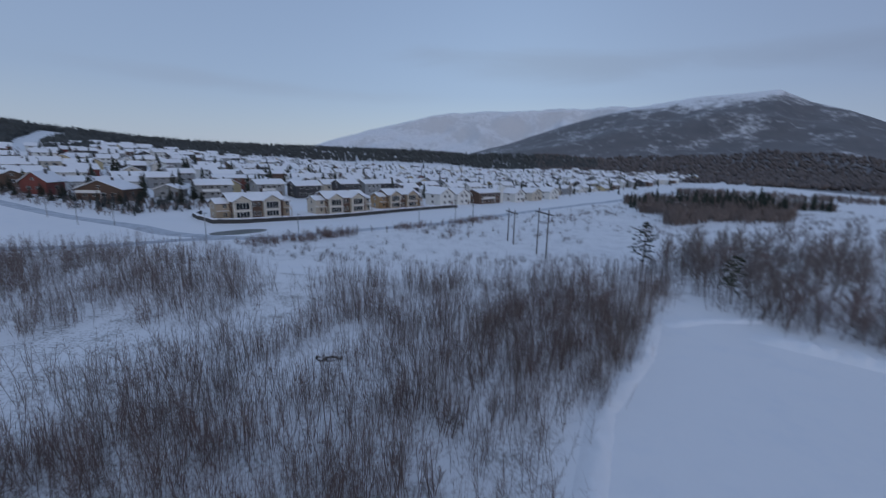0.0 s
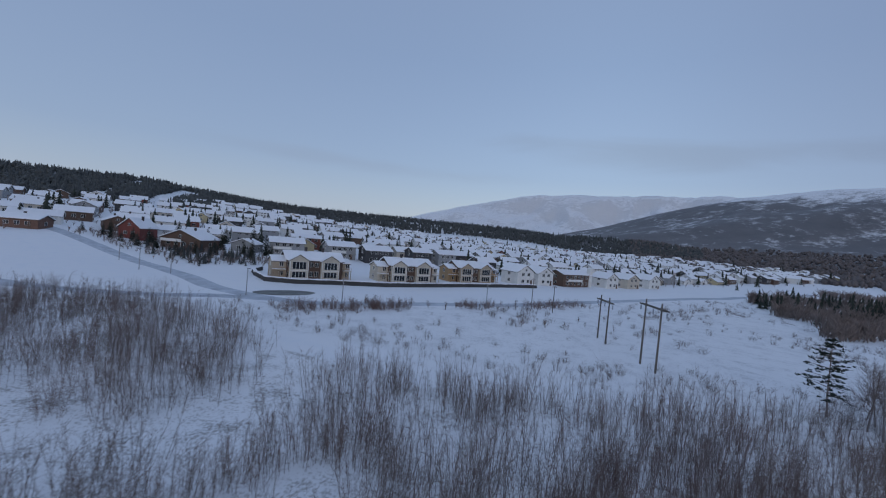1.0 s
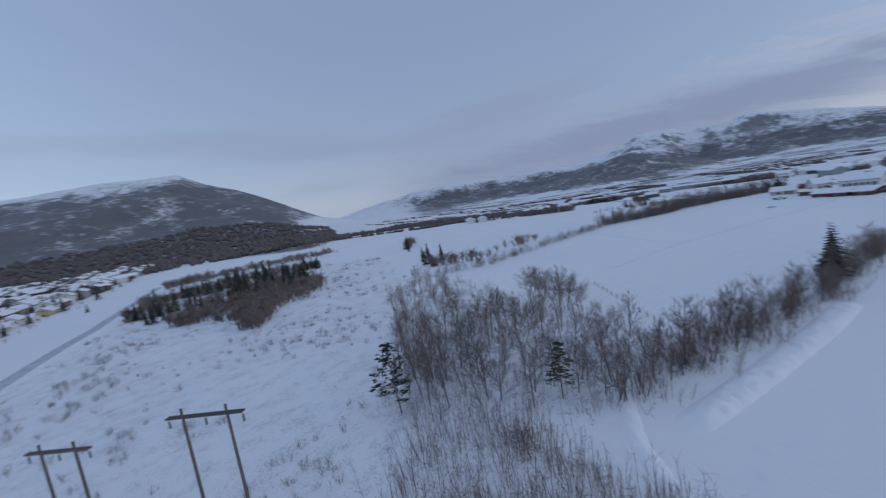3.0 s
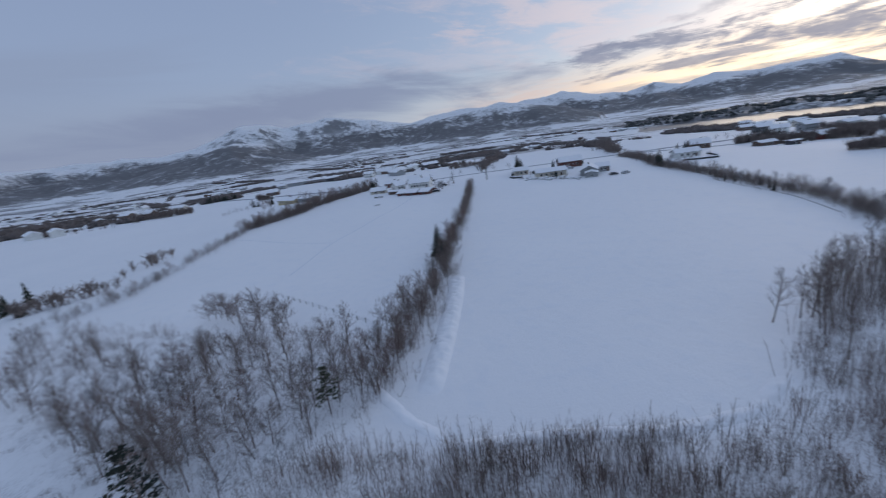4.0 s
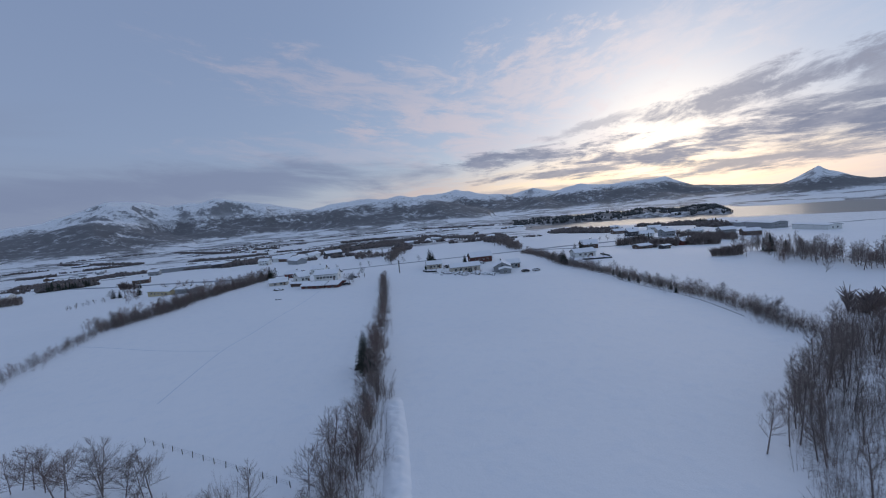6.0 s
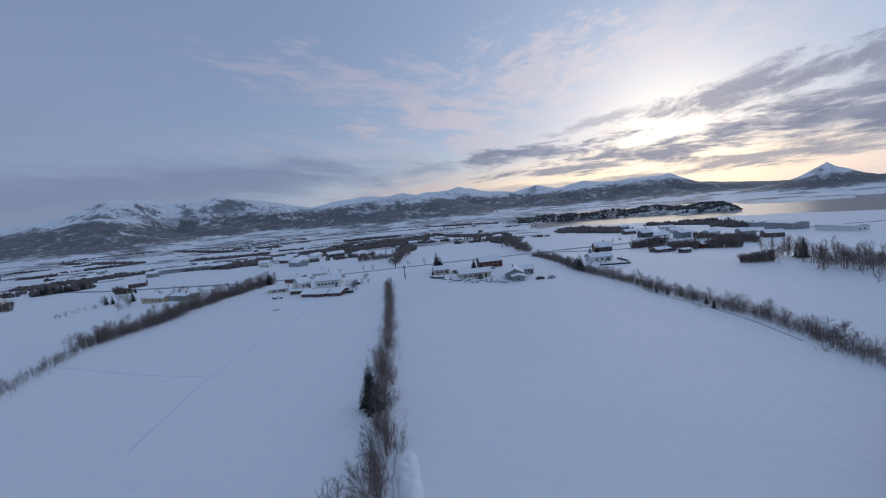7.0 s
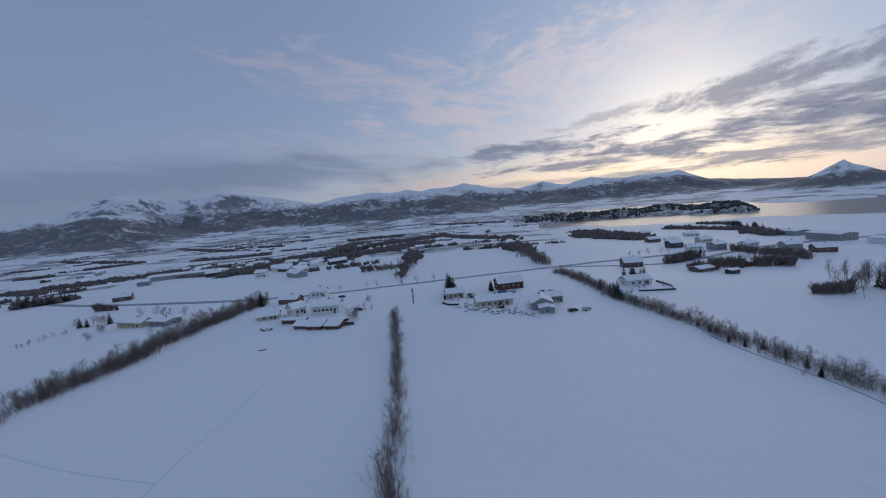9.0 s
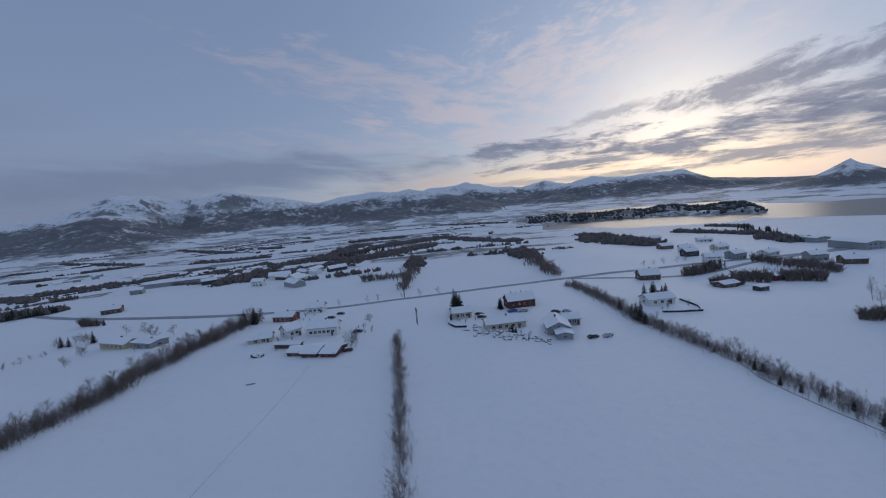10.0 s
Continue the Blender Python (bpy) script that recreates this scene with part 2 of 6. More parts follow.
def land(x, y):
    """Height of the ground."""
    x, y = np.asarray(x, float), np.asarray(y, float)
    r, az = np.hypot(x - 30, y - 40), np.degrees(np.arctan2(y - 40, x - 30))
    s = (x - TOWN[0]) * UPHILL[0] + (y - TOWN[1]) * UPHILL[1]
    a = (x - TOWN[0]) * ALONG[0] + (y - TOWN[1]) * ALONG[1]
    z = np.full(x.shape, -5.0)
    z += soft(s, -14, 2) * soft(a, -70, -5) * (1 - soft(a, 30, 170)) * 1.0
    rise = 0.056 - 0.032 * soft(a, 0, 330) - 0.024 * (1 - soft(a, -230, -60))
    z += np.clip(s - 4, 0, 440) * rise * soft(s, 0, 60)
    z += 3.0 * (1 - soft(a, -60, -15)) * soft(s, -20, 30)
    # the plain falls to the fjord in the south and east
    south = 1 - soft(az, 5, 40)
    south = np.where(az < -130, soft(az, -175, -140), south)
    z += -4.0 * soft(r, 230, 330) * south - 33.0 * soft(r, 330, 1150) * south
    fjord = soft(az, -104, -98) * (1 - soft(az, -60, -55)) + 0 * r
    wob = 60 * value_noise(x, y, 170) + 25 * value_noise(x, y, 60)
    shore = 1620 + 330 * soft(az, -82, -78)
    near_shore = 1100 - 130 * soft(az, -80, -74) * (1 - soft(az, -66, -60))
    wet = soft(r + wob - near_shore, 0, 80) * (1 - soft(r + wob - shore, 0, 160)) * fjord
    spit = soft(r + wob, 1300, 1380) * (1 - soft(r + wob, 1640, 1760)) * soft(az + wob * 0.02, -81.5, -79.5)
    z -= 14 * wet
    z = np.where(spit * fjord > 0, z + (22 + 8 * value_noise(x, y, 90)) * spit * fjord, z)
    # gentle humps
    z += 0.25 * value_noise(x, y, 23) + (0.05 + 0.5 * soft(r, 250, 500)) * rough_noise(x, y, 90, 3) * 2
    swell = np.zeros(x.shape)
    for bearing, dist, height, across, deep in PEAKS:
        b = math.radians(bearing)
        if r.size and r.max() < dist - 3.2 * deep and r.max() < dist - 2.5 * across:
            continue
        dx, dy = x - 20 - dist * math.cos(b), y - 35 - dist * math.sin(b)
        p, q = (-dx * math.sin(b) + dy * math.cos(b)) / across, (dx * math.cos(b) + dy * math.sin(b)) / deep
        shape = np.exp(-(np.abs(p) ** (1.0 if bearing < -85 else 2.3) + np.abs(q) ** 1.7) * 0.85)
        crag = 1 + 0.34 * (0.55 - 1.6 * np.abs(rough_noise(x + bearing * 9, y, min(across * 1.1, 240), 5))) * (0.4 + 0.6 * (1 - shape))
        far = 1 if dist > 1200 else 0.6
        swell += (height * shape * np.clip(crag * far + 1 - far, 0.05, 3)) ** 4
    for n, (dist, deep, craggy, crest) in enumerate(RIDGES):
        if r.size and r.max() < dist - 3.4 * deep:
            continue
        turn = [c[0] for c in crest]
        top = np.interp(az + 0.5 * value_noise(x, y, 300), turn, [c[1] for c in crest], left=0.0, right=0.0)
        top = np.where(top > 0, top + (40 if dist > 2500 else 0), 0) * (1 + 0.16 * craggy * rough_noise(x, y, 170, 3))
        wander = 0.35 * value_noise(x + 900 * n, y, 700) + 0.22 * value_noise(x - 300 * n, y, 240)
        q = np.abs((r - dist) / deep + wander)
        slope = np.exp(-0.85 * q ** 1.5)
        gully = 1 - 2.2 * np.abs(rough_noise(x + 130 * n, y, 260, 5))
        swell += (top * np.clip(slope + craggy * 1.5 * gully * slope * (1 - slope), 0, 1.02)) ** 4
    return z + swell ** 0.25


GROUND = {}


def belts(x, y):
    """Where woods and brush lie in long belts across the eastern plain, 0 to 1."""
    q, p = (x - 30) * 0.77 - (y - 40) * 0.64, (x - 30) * 0.64 + (y - 40) * 0.77
    n = value_noise(p, q * 3.0, 210) + 0.55 * value_noise(p + 50, q * 2.6, 85) + 0.3 * value_noise(p, q * 2, 33)
    r, az = np.hypot(x - 30, y - 40), np.degrees(np.arctan2(y - 40, x - 30))
    return soft(n, 0.26, 0.36) * soft(r, 380, 560) * soft(az, -66, -56) * (1 - soft(az, 24, 34))


def ground_z(x, y):
    key = (round(x, 2), round(y, 2))
    if key not in GROUND:
        GROUND[key] = float(land(np.array([x]), np.array([y]))[0])
    return GROUND[key]


# ---------------------------------------------------------------- materials
def material(name, rough=0.7, metal=0.0):
    m = bpy.data.materials.new(name)
    m.use_nodes = True
    k = Nodes(m.node_tree)
    bsdf = k.add("BsdfPrincipled")
    bsdf.inputs["Roughness"].default_value, bsdf.inputs["Metallic"].default_value = rough, metal
    k.link(bsdf.outputs[0], k.add("OutputMaterial").inputs[0])
    return m, k, bsdf


def bump(k, bsdf, height, strength, distance):
    n = k.add("Bump")
    n.inputs["Strength"].default_value, n.inputs["Distance"].default_value = strength, distance
    k.link(height, n.inputs["Height"])
    k.link(n.outputs[0], bsdf.inputs["Normal"])


def plain(name, colour, rough=0.7, vary=0.25, scale=3.0, metal=0.0, grain=0.3):
    """Painted, wooden or other plain surface, with blotches and grain."""
    m, k, bsdf = material(name, rough, metal)
    where = k.add("TexCoord").outputs["Object"]
    wide, fine = k.noise(where, scale * 0.3, 3), k.noise(where, scale * 4, 5)
    each = k.add("ObjectInfo").outputs["Random"]
    f = k.math("MULTIPLY_ADD", wide, 0.6, k.math("MULTIPLY", fine, 0.4))
    f = k.math("ADD", f, k.math("MULTIPLY_ADD", each, 0.3, -0.15))
    dark, light = tuple(c * (1 - vary) for c in colour), tuple(min(1, c * (1 + vary)) for c in colour)
    k.link(k.ramp(f, [(0.25, dark), (0.75, light)]), bsdf.inputs["Base Color"])
    bump(k, bsdf, fine, grain, 0.02)
    return m


def boards(name, colour, pitch=0.16, vary=0.2):
    """Horizontal timber cladding."""
    m, k, bsdf = material(name, 0.75)
    where = k.add("TexCoord").outputs["Object"]
    sep = k.add("SeparateXYZ")
    k.link(where, sep.inputs[0])
    lap = k.math("FRACT", k.math("DIVIDE", sep.outputs[2], pitch))
    wide, fine = k.noise(where, 0.6, 3), k.noise(where, 9, 4)
    f = k.math("MULTIPLY_ADD", wide, 0.55, k.math("MULTIPLY", fine, 0.45))
    dark, light = tuple(c * (1 - vary) for c in colour), tuple(min(1, c * (1 + vary)) for c in colour)
    k.link(k.ramp(f, [(0.25, dark), (0.75, light)]), bsdf.inputs["Base Color"])
    bump(k, bsdf, lap, 0.6, 0.02)
    return m


def snow_ground():
    """Snow, with dead grass, twigs and painted thicket shade in the rough ground, bare dark woods and rock on the
    hills.
    """
    m, k, bsdf = material("snow_ground", 0.65)
    at = k.add("NewGeometry")
    pos = at.outputs["Position"]
    sep = k.add("SeparateXYZ")
    k.link(pos, sep.inputs[0])
    wide, mid, fine = k.noise(pos, 0.02, 4), k.noise(pos, 0.35, 5, 0.6), k.noise(pos, 3.5, 4, 0.65)
    snow = k.mix(wide, (0.79, 0.80, 0.83), (0.86, 0.865, 0.88))
    snow = k.mix(k.math("MULTIPLY", k.step(mid, 0.45, 0.75), 0.22), snow, (0.66, 0.72, 0.81))
    zone = k.add("Attribute")
    zone.attribute_name = "cover"
    scrub, forest, high = (k.add("SeparateColor").outputs[i] for i in range(3))
    k.link(zone.outputs["Color"], scrub.node.inputs[0])
    k.link(zone.outputs["Color"], forest.node.inputs[0])
    k.link(zone.outputs["Color"], high.node.inputs[0])
    # grass and heather through thin snow, spread further to paint the thicket's shade
    tuft_and_shade = k.math("MULTIPLY", k.step(k.math("MULTIPLY_ADD", fine, 0.6, k.math("MULTIPLY", mid, 0.4)), 0.49, 0.64), scrub)
    col = k.mix(k.math("MULTIPLY", tuft_and_shade, 0.75), snow, (0.16, 0.13, 0.10))
    # woods and rock on the mountains; distance haze is put into the wood colour
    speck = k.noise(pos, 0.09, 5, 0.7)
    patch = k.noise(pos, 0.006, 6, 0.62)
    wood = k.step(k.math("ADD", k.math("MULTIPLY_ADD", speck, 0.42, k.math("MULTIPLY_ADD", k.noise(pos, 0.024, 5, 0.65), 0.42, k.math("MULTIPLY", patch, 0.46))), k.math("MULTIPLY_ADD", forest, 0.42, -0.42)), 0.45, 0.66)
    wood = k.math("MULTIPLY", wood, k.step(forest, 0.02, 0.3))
    hazy_tree_col = k.mix(k.noise(pos, 0.03, 4), (0.034, 0.037, 0.043), (0.12, 0.11, 0.112))
    col = k.mix(k.math("MULTIPLY", wood, 0.93), col, hazy_tree_col)
    lean = k.add("SeparateXYZ")
    k.link(at.outputs["Normal"], lean.inputs[0])
    steep = k.math("SUBTRACT", 1.0, lean.outputs[2])
    streak = k.step(k.math("MULTIPLY_ADD", steep, 1.25, k.math("MULTIPLY", k.noise(pos, 0.022, 8, 0.72), 0.80)), 0.50, 0.66)
    rock = k.math("MULTIPLY", k.math("MULTIPLY", streak, high), 0.85)
    col = k.mix(rock, col, k.mix(k.noise(pos, 0.05, 4), (0.05, 0.052, 0.062), (0.14, 0.14, 0.15)))
    k.link(col, bsdf.inputs["Base Color"])
    bump(k, bsdf, k.math("ADD", mid, k.math("MULTIPLY", fine, 0.35)), 0.45, 0.25)
    return m


def bark(name, low, high):
    m, k, bsdf = material(name, 0.9)
    where = k.add("TexCoord").outputs["Object"]
    isle = k.add("NewGeometry").outputs["Random Per Island"]
    each = k.add("ObjectInfo").outputs["Random"]
    f = k.math("MULTIPLY_ADD", k.noise(where, 2.0, 4), 0.7, k.math("MULTIPLY_ADD", isle, 0.35, k.math("MULTIPLY", each, 0.2)))
    k.link(k.ramp(f, [(0.25, low), (0.9, high)]), bsdf.inputs["Base Color"])
    return m


def window_glass():
    m, k, bsdf = material("window_glass", 0.08)
    bsdf.inputs["Base Color"].default_value = (0.02, 0.025, 0.03, 1)
    bsdf.inputs["Specular IOR Level"].default_value = 0.6
    return m


def asphalt(name, dark, light):
    m, k, bsdf = material(name, 0.75)
    pos = k.add("NewGeometry").outputs["Position"]
    f = k.math("MULTIPLY_ADD", k.noise(pos, 0.4, 4), 0.6, k.math("MULTIPLY", k.noise(pos, 5, 4), 0.4))
    k.link(k.ramp(f, [(0.35, dark), (0.68, light)]), bsdf.inputs["Base Color"])
    bump(k, bsdf, f, 0.3, 0.03)
    return m


def sea_water():
    m, k, bsdf = material("sea_water", 0.34)
    pos = k.add("NewGeometry").outputs["Position"]
    bsdf.inputs["Base Color"].default_value = (0.03, 0.045, 0.06, 1)
    bsdf.inputs["Specular IOR Level"].default_value = 0.35
    bump(k, bsdf, k.noise(pos, 0.12, 4), 0.5, 0.9)
    return m


SNOW_GROUND = snow_ground()
SNOW = plain("roof_snow", (0.84, 0.85, 0.88), 0.7, 0.06, 1.2)
TWIG = bark("grey_brown_bark", (0.095, 0.075, 0.069), (0.29, 0.232, 0.21))
TWIG_RED = bark("red_brown_twigs", (0.10, 0.068, 0.062), (0.29, 0.20, 0.175))
TWIG_RIME = bark("frosted_twigs", (0.12, 0.115, 0.12), (0.34, 0.34, 0.36))
TWIG_DARK = bark("dark_wood_twigs", (0.07, 0.059, 0.058), (0.19, 0.162, 0.155))
FROSTED_NEEDLES = bark("frosted_needles", (0.028, 0.034, 0.034), (0.11, 0.117, 0.115))
NEEDLES = bark("dark_needles", (0.012, 0.018, 0.014), (0.045, 0.055, 0.04))
NEEDLES_PINE = bark("pine_needles", (0.025, 0.03, 0.016), (0.075, 0.08, 0.04))
GLASS = window_glass()
ROAD = asphalt("ploughed_asphalt", (0.13, 0.14, 0.16), (0.42, 0.46, 0.52))
LANE = asphalt("packed_snow_lane", (0.34, 0.37, 0.42), (0.62, 0.66, 0.72))
GRAVEL = asphalt("wet_gravel", (0.07, 0.075, 0.07), (0.24, 0.25, 0.24))
DITCH = plain("dark_ditch_bank", (0.10, 0.10, 0.105), 0.6, 0.4, 1.0)
TRODDEN = plain("trodden_snow", (0.62, 0.67, 0.74), 0.7, 0.12, 0.8)
WATER = sea_water()
WOOD_GREY = plain("weathered_pole_wood", (0.13, 0.115, 0.10), 0.85, 0.3, 2.0)
METAL = plain("galvanised_steel", (0.35, 0.36, 0.38), 0.4, 0.15, 4.0, 0.8)
STONE = plain("dark_wall_stone", (0.045, 0.045, 0.045), 0.9, 0.45, 1.6, 0.0, 0.8)
WHITE = boards("white_boards", (0.72, 0.72, 0.70))
CREAM = boards("cream_boards", (0.55, 0.50, 0.42))
BEIGE = boards("beige_boards", (0.42, 0.345, 0.26))
OCHRE = boards("ochre_boards", (0.36, 0.245, 0.135))
BROWN = boards("brown_boards", (0.12, 0.075, 0.055))
GREY = boards("grey_boards", (0.30, 0.31, 0.32))
DARK = boards("dark_boards", (0.055, 0.055, 0.06))
RED = boards("red_boards", (0.19, 0.055, 0.045))
YELLOW = boards("yellow_boards", (0.52, 0.44, 0.27))
TRIM = plain("white_trim", (0.75, 0.75, 0.73), 0.6, 0.08)
BRICK = plain("dark_chimney_brick", (0.07, 0.06, 0.06), 0.9, 0.3)
TAR = plain("tarred_eaves", (0.05, 0.045, 0.045), 0.8, 0.25)


# ---------------------------------------------------------------- building helpers
def mesh_of(name, verts, faces, mats, slots=None, smooth=False):
    me = bpy.data.meshes.new(name)
    me.from_pydata([tuple(v) for v in verts], [], [tuple(f) for f in faces])
    for m in mats if isinstance(mats, (list, tuple)) else [mats]:
        me.materials.append(m)
    if slots is not None:
        me.polygons.foreach_set("material_index", np.asarray(slots, dtype=np.int32))
    if smooth:
        me.shade_smooth()
    me.update()
    return me


def part(name, bm, mat, parent, label=""):
    me = bpy.data.meshes.new(name)
    bm.to_mesh(me)
    bm.free()
    me.materials.append(mat)
    ob = new(name, me)
    ob.parent = parent
    if label:
        tagged(ob, label)
    return ob


def part_mesh(name, me, parent, label=""):
    ob = new(name, me)
    ob.parent = parent
    if label:
        tagged(ob, label)
    return ob


def thing(name, x, y, label, category, turn=0.0, group="", z=None):
    ob = new(name)
    ob.matrix_world = pose(x, y, ground_z(x, y) if z is None else z, 0, 0, turn)
    return tagged(ob, label, category, group)


def box(bm, x0, x1, y0, y1, z0, z1):
    m = Matrix.Translation(((x0 + x1) / 2, (y0 + y1) / 2, (z0 + z1) / 2)) @ Matrix.Diagonal((x1 - x0, y1 - y0, z1 - z0, 1))
    bmesh.ops.create_cube(bm, size=1.0, matrix=m)
    return bm


# ---------------------------------------------------------------- the ground sheet
def inside(poly, x, y):
    hit = np.zeros(np.shape(x), bool)
    n = len(poly)
    for i in range(n):
        (x0, y0), (x1, y1) = poly[i], poly[(i + 1) % n]
        cross = (y0 > y) != (y1 > y)
        with np.errstate(divide="ignore", invalid="ignore"):
            hit ^= cross & (x < (x1 - x0) * (y - y0) / (y1 - y0 + 1e-12) + x0)
    return hit


THICKET = [(-80, 20), (-55, -70), (12, -75), (15, -37), (16, -15), (13, 2), (8.5, 11), (7.5, 20), (11.5, 30), (19, 39.5), (26, 50), (32, 54), (36, 62), (34, 71), (22, 71), (8, 67), (-8, 63), (-30, 68), (-45, 76), (-70, 79), (-85, 70)]
COPSE = [(32, 61), (48, 52), (55, 46), (69, 46), (74, 60), (112, 92), (116, 106), (86, 102), (58, 88), (36, 78)]
HEATH = [(-100, 78), (-60, 88), (-10, 118), (30, 170), (110, 240), (200, 260), (200, 170), (120, 112), (60, 88), (34, 72), (-10, 74), (-60, 78)]


def build_ground():
    radii = [0.0]
    while radii[-1] < 4800:
        radii.append(radii[-1] + max(1.6, radii[-1] * 0.0155))
    radii, steps = np.array(radii[1:]), 940
    ang = np.linspace(0, 2 * math.pi, steps, endpoint=False)
    x = (35 + radii[:, None] * np.cos(ang)).ravel()
    y = (35 + radii[:, None] * np.sin(ang)).ravel()
    x, y = np.r_[35.0, x], np.r_[35.0, y]
    z = land(x, y)
    n, rings = steps, len(radii)
    i, j = np.meshgrid(np.arange(rings - 1), np.arange(n), indexing="ij")
    k = (j + 1) % n
    quads = np.stack([1 + i * n + j, 1 + (i + 1) * n + j, 1 + (i + 1) * n + k, 1 + i * n + k], -1).reshape(-1, 4)
    faces = [(0, 1 + a, 1 + (a + 1) % n) for a in range(n)] + quads.tolist()
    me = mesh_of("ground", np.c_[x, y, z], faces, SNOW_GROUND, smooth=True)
    r = np.hypot(x - 30, y - 40)
    # thicket cover darkens the snow for debris and shade among the stems
    scrub = 0.95 * inside(THICKET, x, y) + 0.9 * inside(COPSE, x, y) + 0.5 * inside(HEATH, x, y)
    scrub = np.clip(scrub + 0.5 * soft(r, 420, 700), 0, 1)
    az = np.degrees(np.arctan2(y - 40, x - 30))
    hill = soft(z, 18, 60) * soft(r, 600, 900)
    start = 660 - 230 * (1 - soft(az, 66, 80)) + 70 * soft(az, 72, 84) - 280 * soft(az, 131, 141)
    hill = np.maximum(hill, soft(r + 70 * value_noise(x, y, 120) - start, 0, 90) * soft(az, 38, 44) * (1 - soft(az, 158, 166)))
    for bearing, half in ((138.5, 0.9), (143.5, 0.3)):
        hill = hill * np.maximum(soft(np.abs(az - bearing + (r - 700) * 0.016), half, half + 0.3), soft(r, 780, 800))
    hill = (1.05 - 0.6 * soft(r, 2600, 2900)) * hill * (1 - 0.7 * soft(z, 180, 265))
    east = (0.80 + 0.26 * soft(z, -36, -8)) * (1 - 0.72 * soft(z + 30 * value_noise(x, y, 170), 70, 170)) * soft(r, 1250, 1800)
    strips = value_noise(az * 34, 1500 * np.log(r + 1), 100) + 0.6 * value_noise(az * 80, 3100 * np.log(r + 1) + 55, 100)
    low = 1 - soft(z + 6 * value_noise(x, y, 120), -37, -22)
    east *= 1 - low * (0.92 - 0.92 * soft(strips, -0.22, 0.02))
    east *= 1 - 0.85 * soft(z + 20 * value_noise(x, y, 120), 10, 60) * (1 - soft(az, -84, -81)) * soft(r, 2300, 2500)
    east *= 1 - 0.5 * soft(z + 25 * value_noise(x, y, 140), 70, 130) * (1 - soft(az, -58, -50))
    east = np.maximum(east, 0.85 * belts(x, y) * (1 - soft(r, 1900, 2600)))
    spit = soft(r, 1280, 1330) * (1 - soft(r, 1750, 1850)) * soft(az, -83, -81) * (1 - soft(az, -55, -50))
    east = np.maximum(east, 0.9 * spit)
    east_side = soft(-np.abs(az + 48), -78, -70)
    forest = hill * (1 - east_side) + east * east_side
    snowy = np.maximum(soft(z, 70, 170), soft(z, 15, 60) * (1 - soft(az, -84, -81))) * (1 - 0.72 * soft(az, 60, 66) * soft(r, 2600, 2900))
    col = me.color_attributes.new("cover", "FLOAT_COLOR", "POINT")
    col.data.foreach_set("color", np.c_[scrub, forest, snowy, np.ones_like(x)].astype(np.float32).ravel())
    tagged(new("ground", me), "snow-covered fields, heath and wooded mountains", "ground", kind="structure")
    wt = mesh_of("water", [(-1500, -3200, SEA), (1900, -3200, SEA), (1900, -900, SEA), (-1500, -900, SEA)], [(0, 1, 2, 3)], WATER)
    tagged(new("water", wt), "calm fjord water reflecting the evening sky", "water", kind="structure")


build_ground()


def ribbon(name, pts, width, mat, label, category, lift=0.05, kind="structure"):
    """A road or track laid on the ground along a line of points."""
    pts = [Vector(p) for p in pts]
    line = []
    for i in range(len(pts) - 1):
        p0, p1, p2, p3 = pts[max(i - 1, 0)], pts[i], pts[i + 1], pts[min(i + 2, len(pts) - 1)]
        n = max(2, int((p2 - p1).length / 3))
        for s in range(n):
            q = s / n
            line.append(0.5 * (2 * p1 + (p2 - p0) * q + (2 * p0 - 5 * p1 + 4 * p2 - p3) * q * q + (3 * p1 - p0 - 3 * p2 + p3) * q ** 3))
    line.append(pts[-1])
    verts, faces = [], []
    across = 5
    for i, p in enumerate(line):
        d = (line[min(i + 1, len(line) - 1)] - line[max(i - 1, 0)]).normalized()
        side = Vector((-d.y, d.x))
        for c in range(across):
            w = (c / (across - 1) - 0.5) * width * (1 + 0.06 * noise.noise(Vector((p.x * 0.2, p.y * 0.2, c))))
            q = p + side * w
            edge = 0.0 if 0 < c < across - 1 else -0.25
            verts.append((q.x, q.y, lift + edge))
    for i in range(len(line) - 1):
        for c in range(across - 1):
            a = i * across + c
            faces.append((a, a + 1, a + across + 1, a + across))
    verts = np.array(verts)
    verts[:, 2] += land(verts[:, 0], verts[:, 1])
    ob = new(name, mesh_of(name, verts, faces, mat, smooth=True))
    return tagged(ob, label, category, kind=kind)


# roads
ribbon("road", [(700, 90), (464, 22), (312, -71), (262, -132), (206, -226), (151, -300), (50, -440), (-60, -640)], 6.5, ROAD, "cleared country road between banks of snow", "road", 0.25)
ribbon("road", [(-260, 150), (-123, 117), (-96, 111.5), (-70, 101), (-46, 98), (-33, 107), (-19, 118), (2, 139), (26, 168), (58, 203), (105, 250), (180, 330)], 6.2, LANE, "snow-dusted lane below the housing estate", "road", 0.12)
ribbon("road", [(-140, 70), (-100, 76), (-74, 84), (-62, 93), (-52, 97)], 6.0, LANE, "snow-dusted lane joining the estate lane", "road", 0.10)
ribbon("road", [(206, -226), (140, -262), (112, -330), (80, -400), (60, -470)], 5.5, ROAD, "cleared side road towards the village", "road", 0.2)


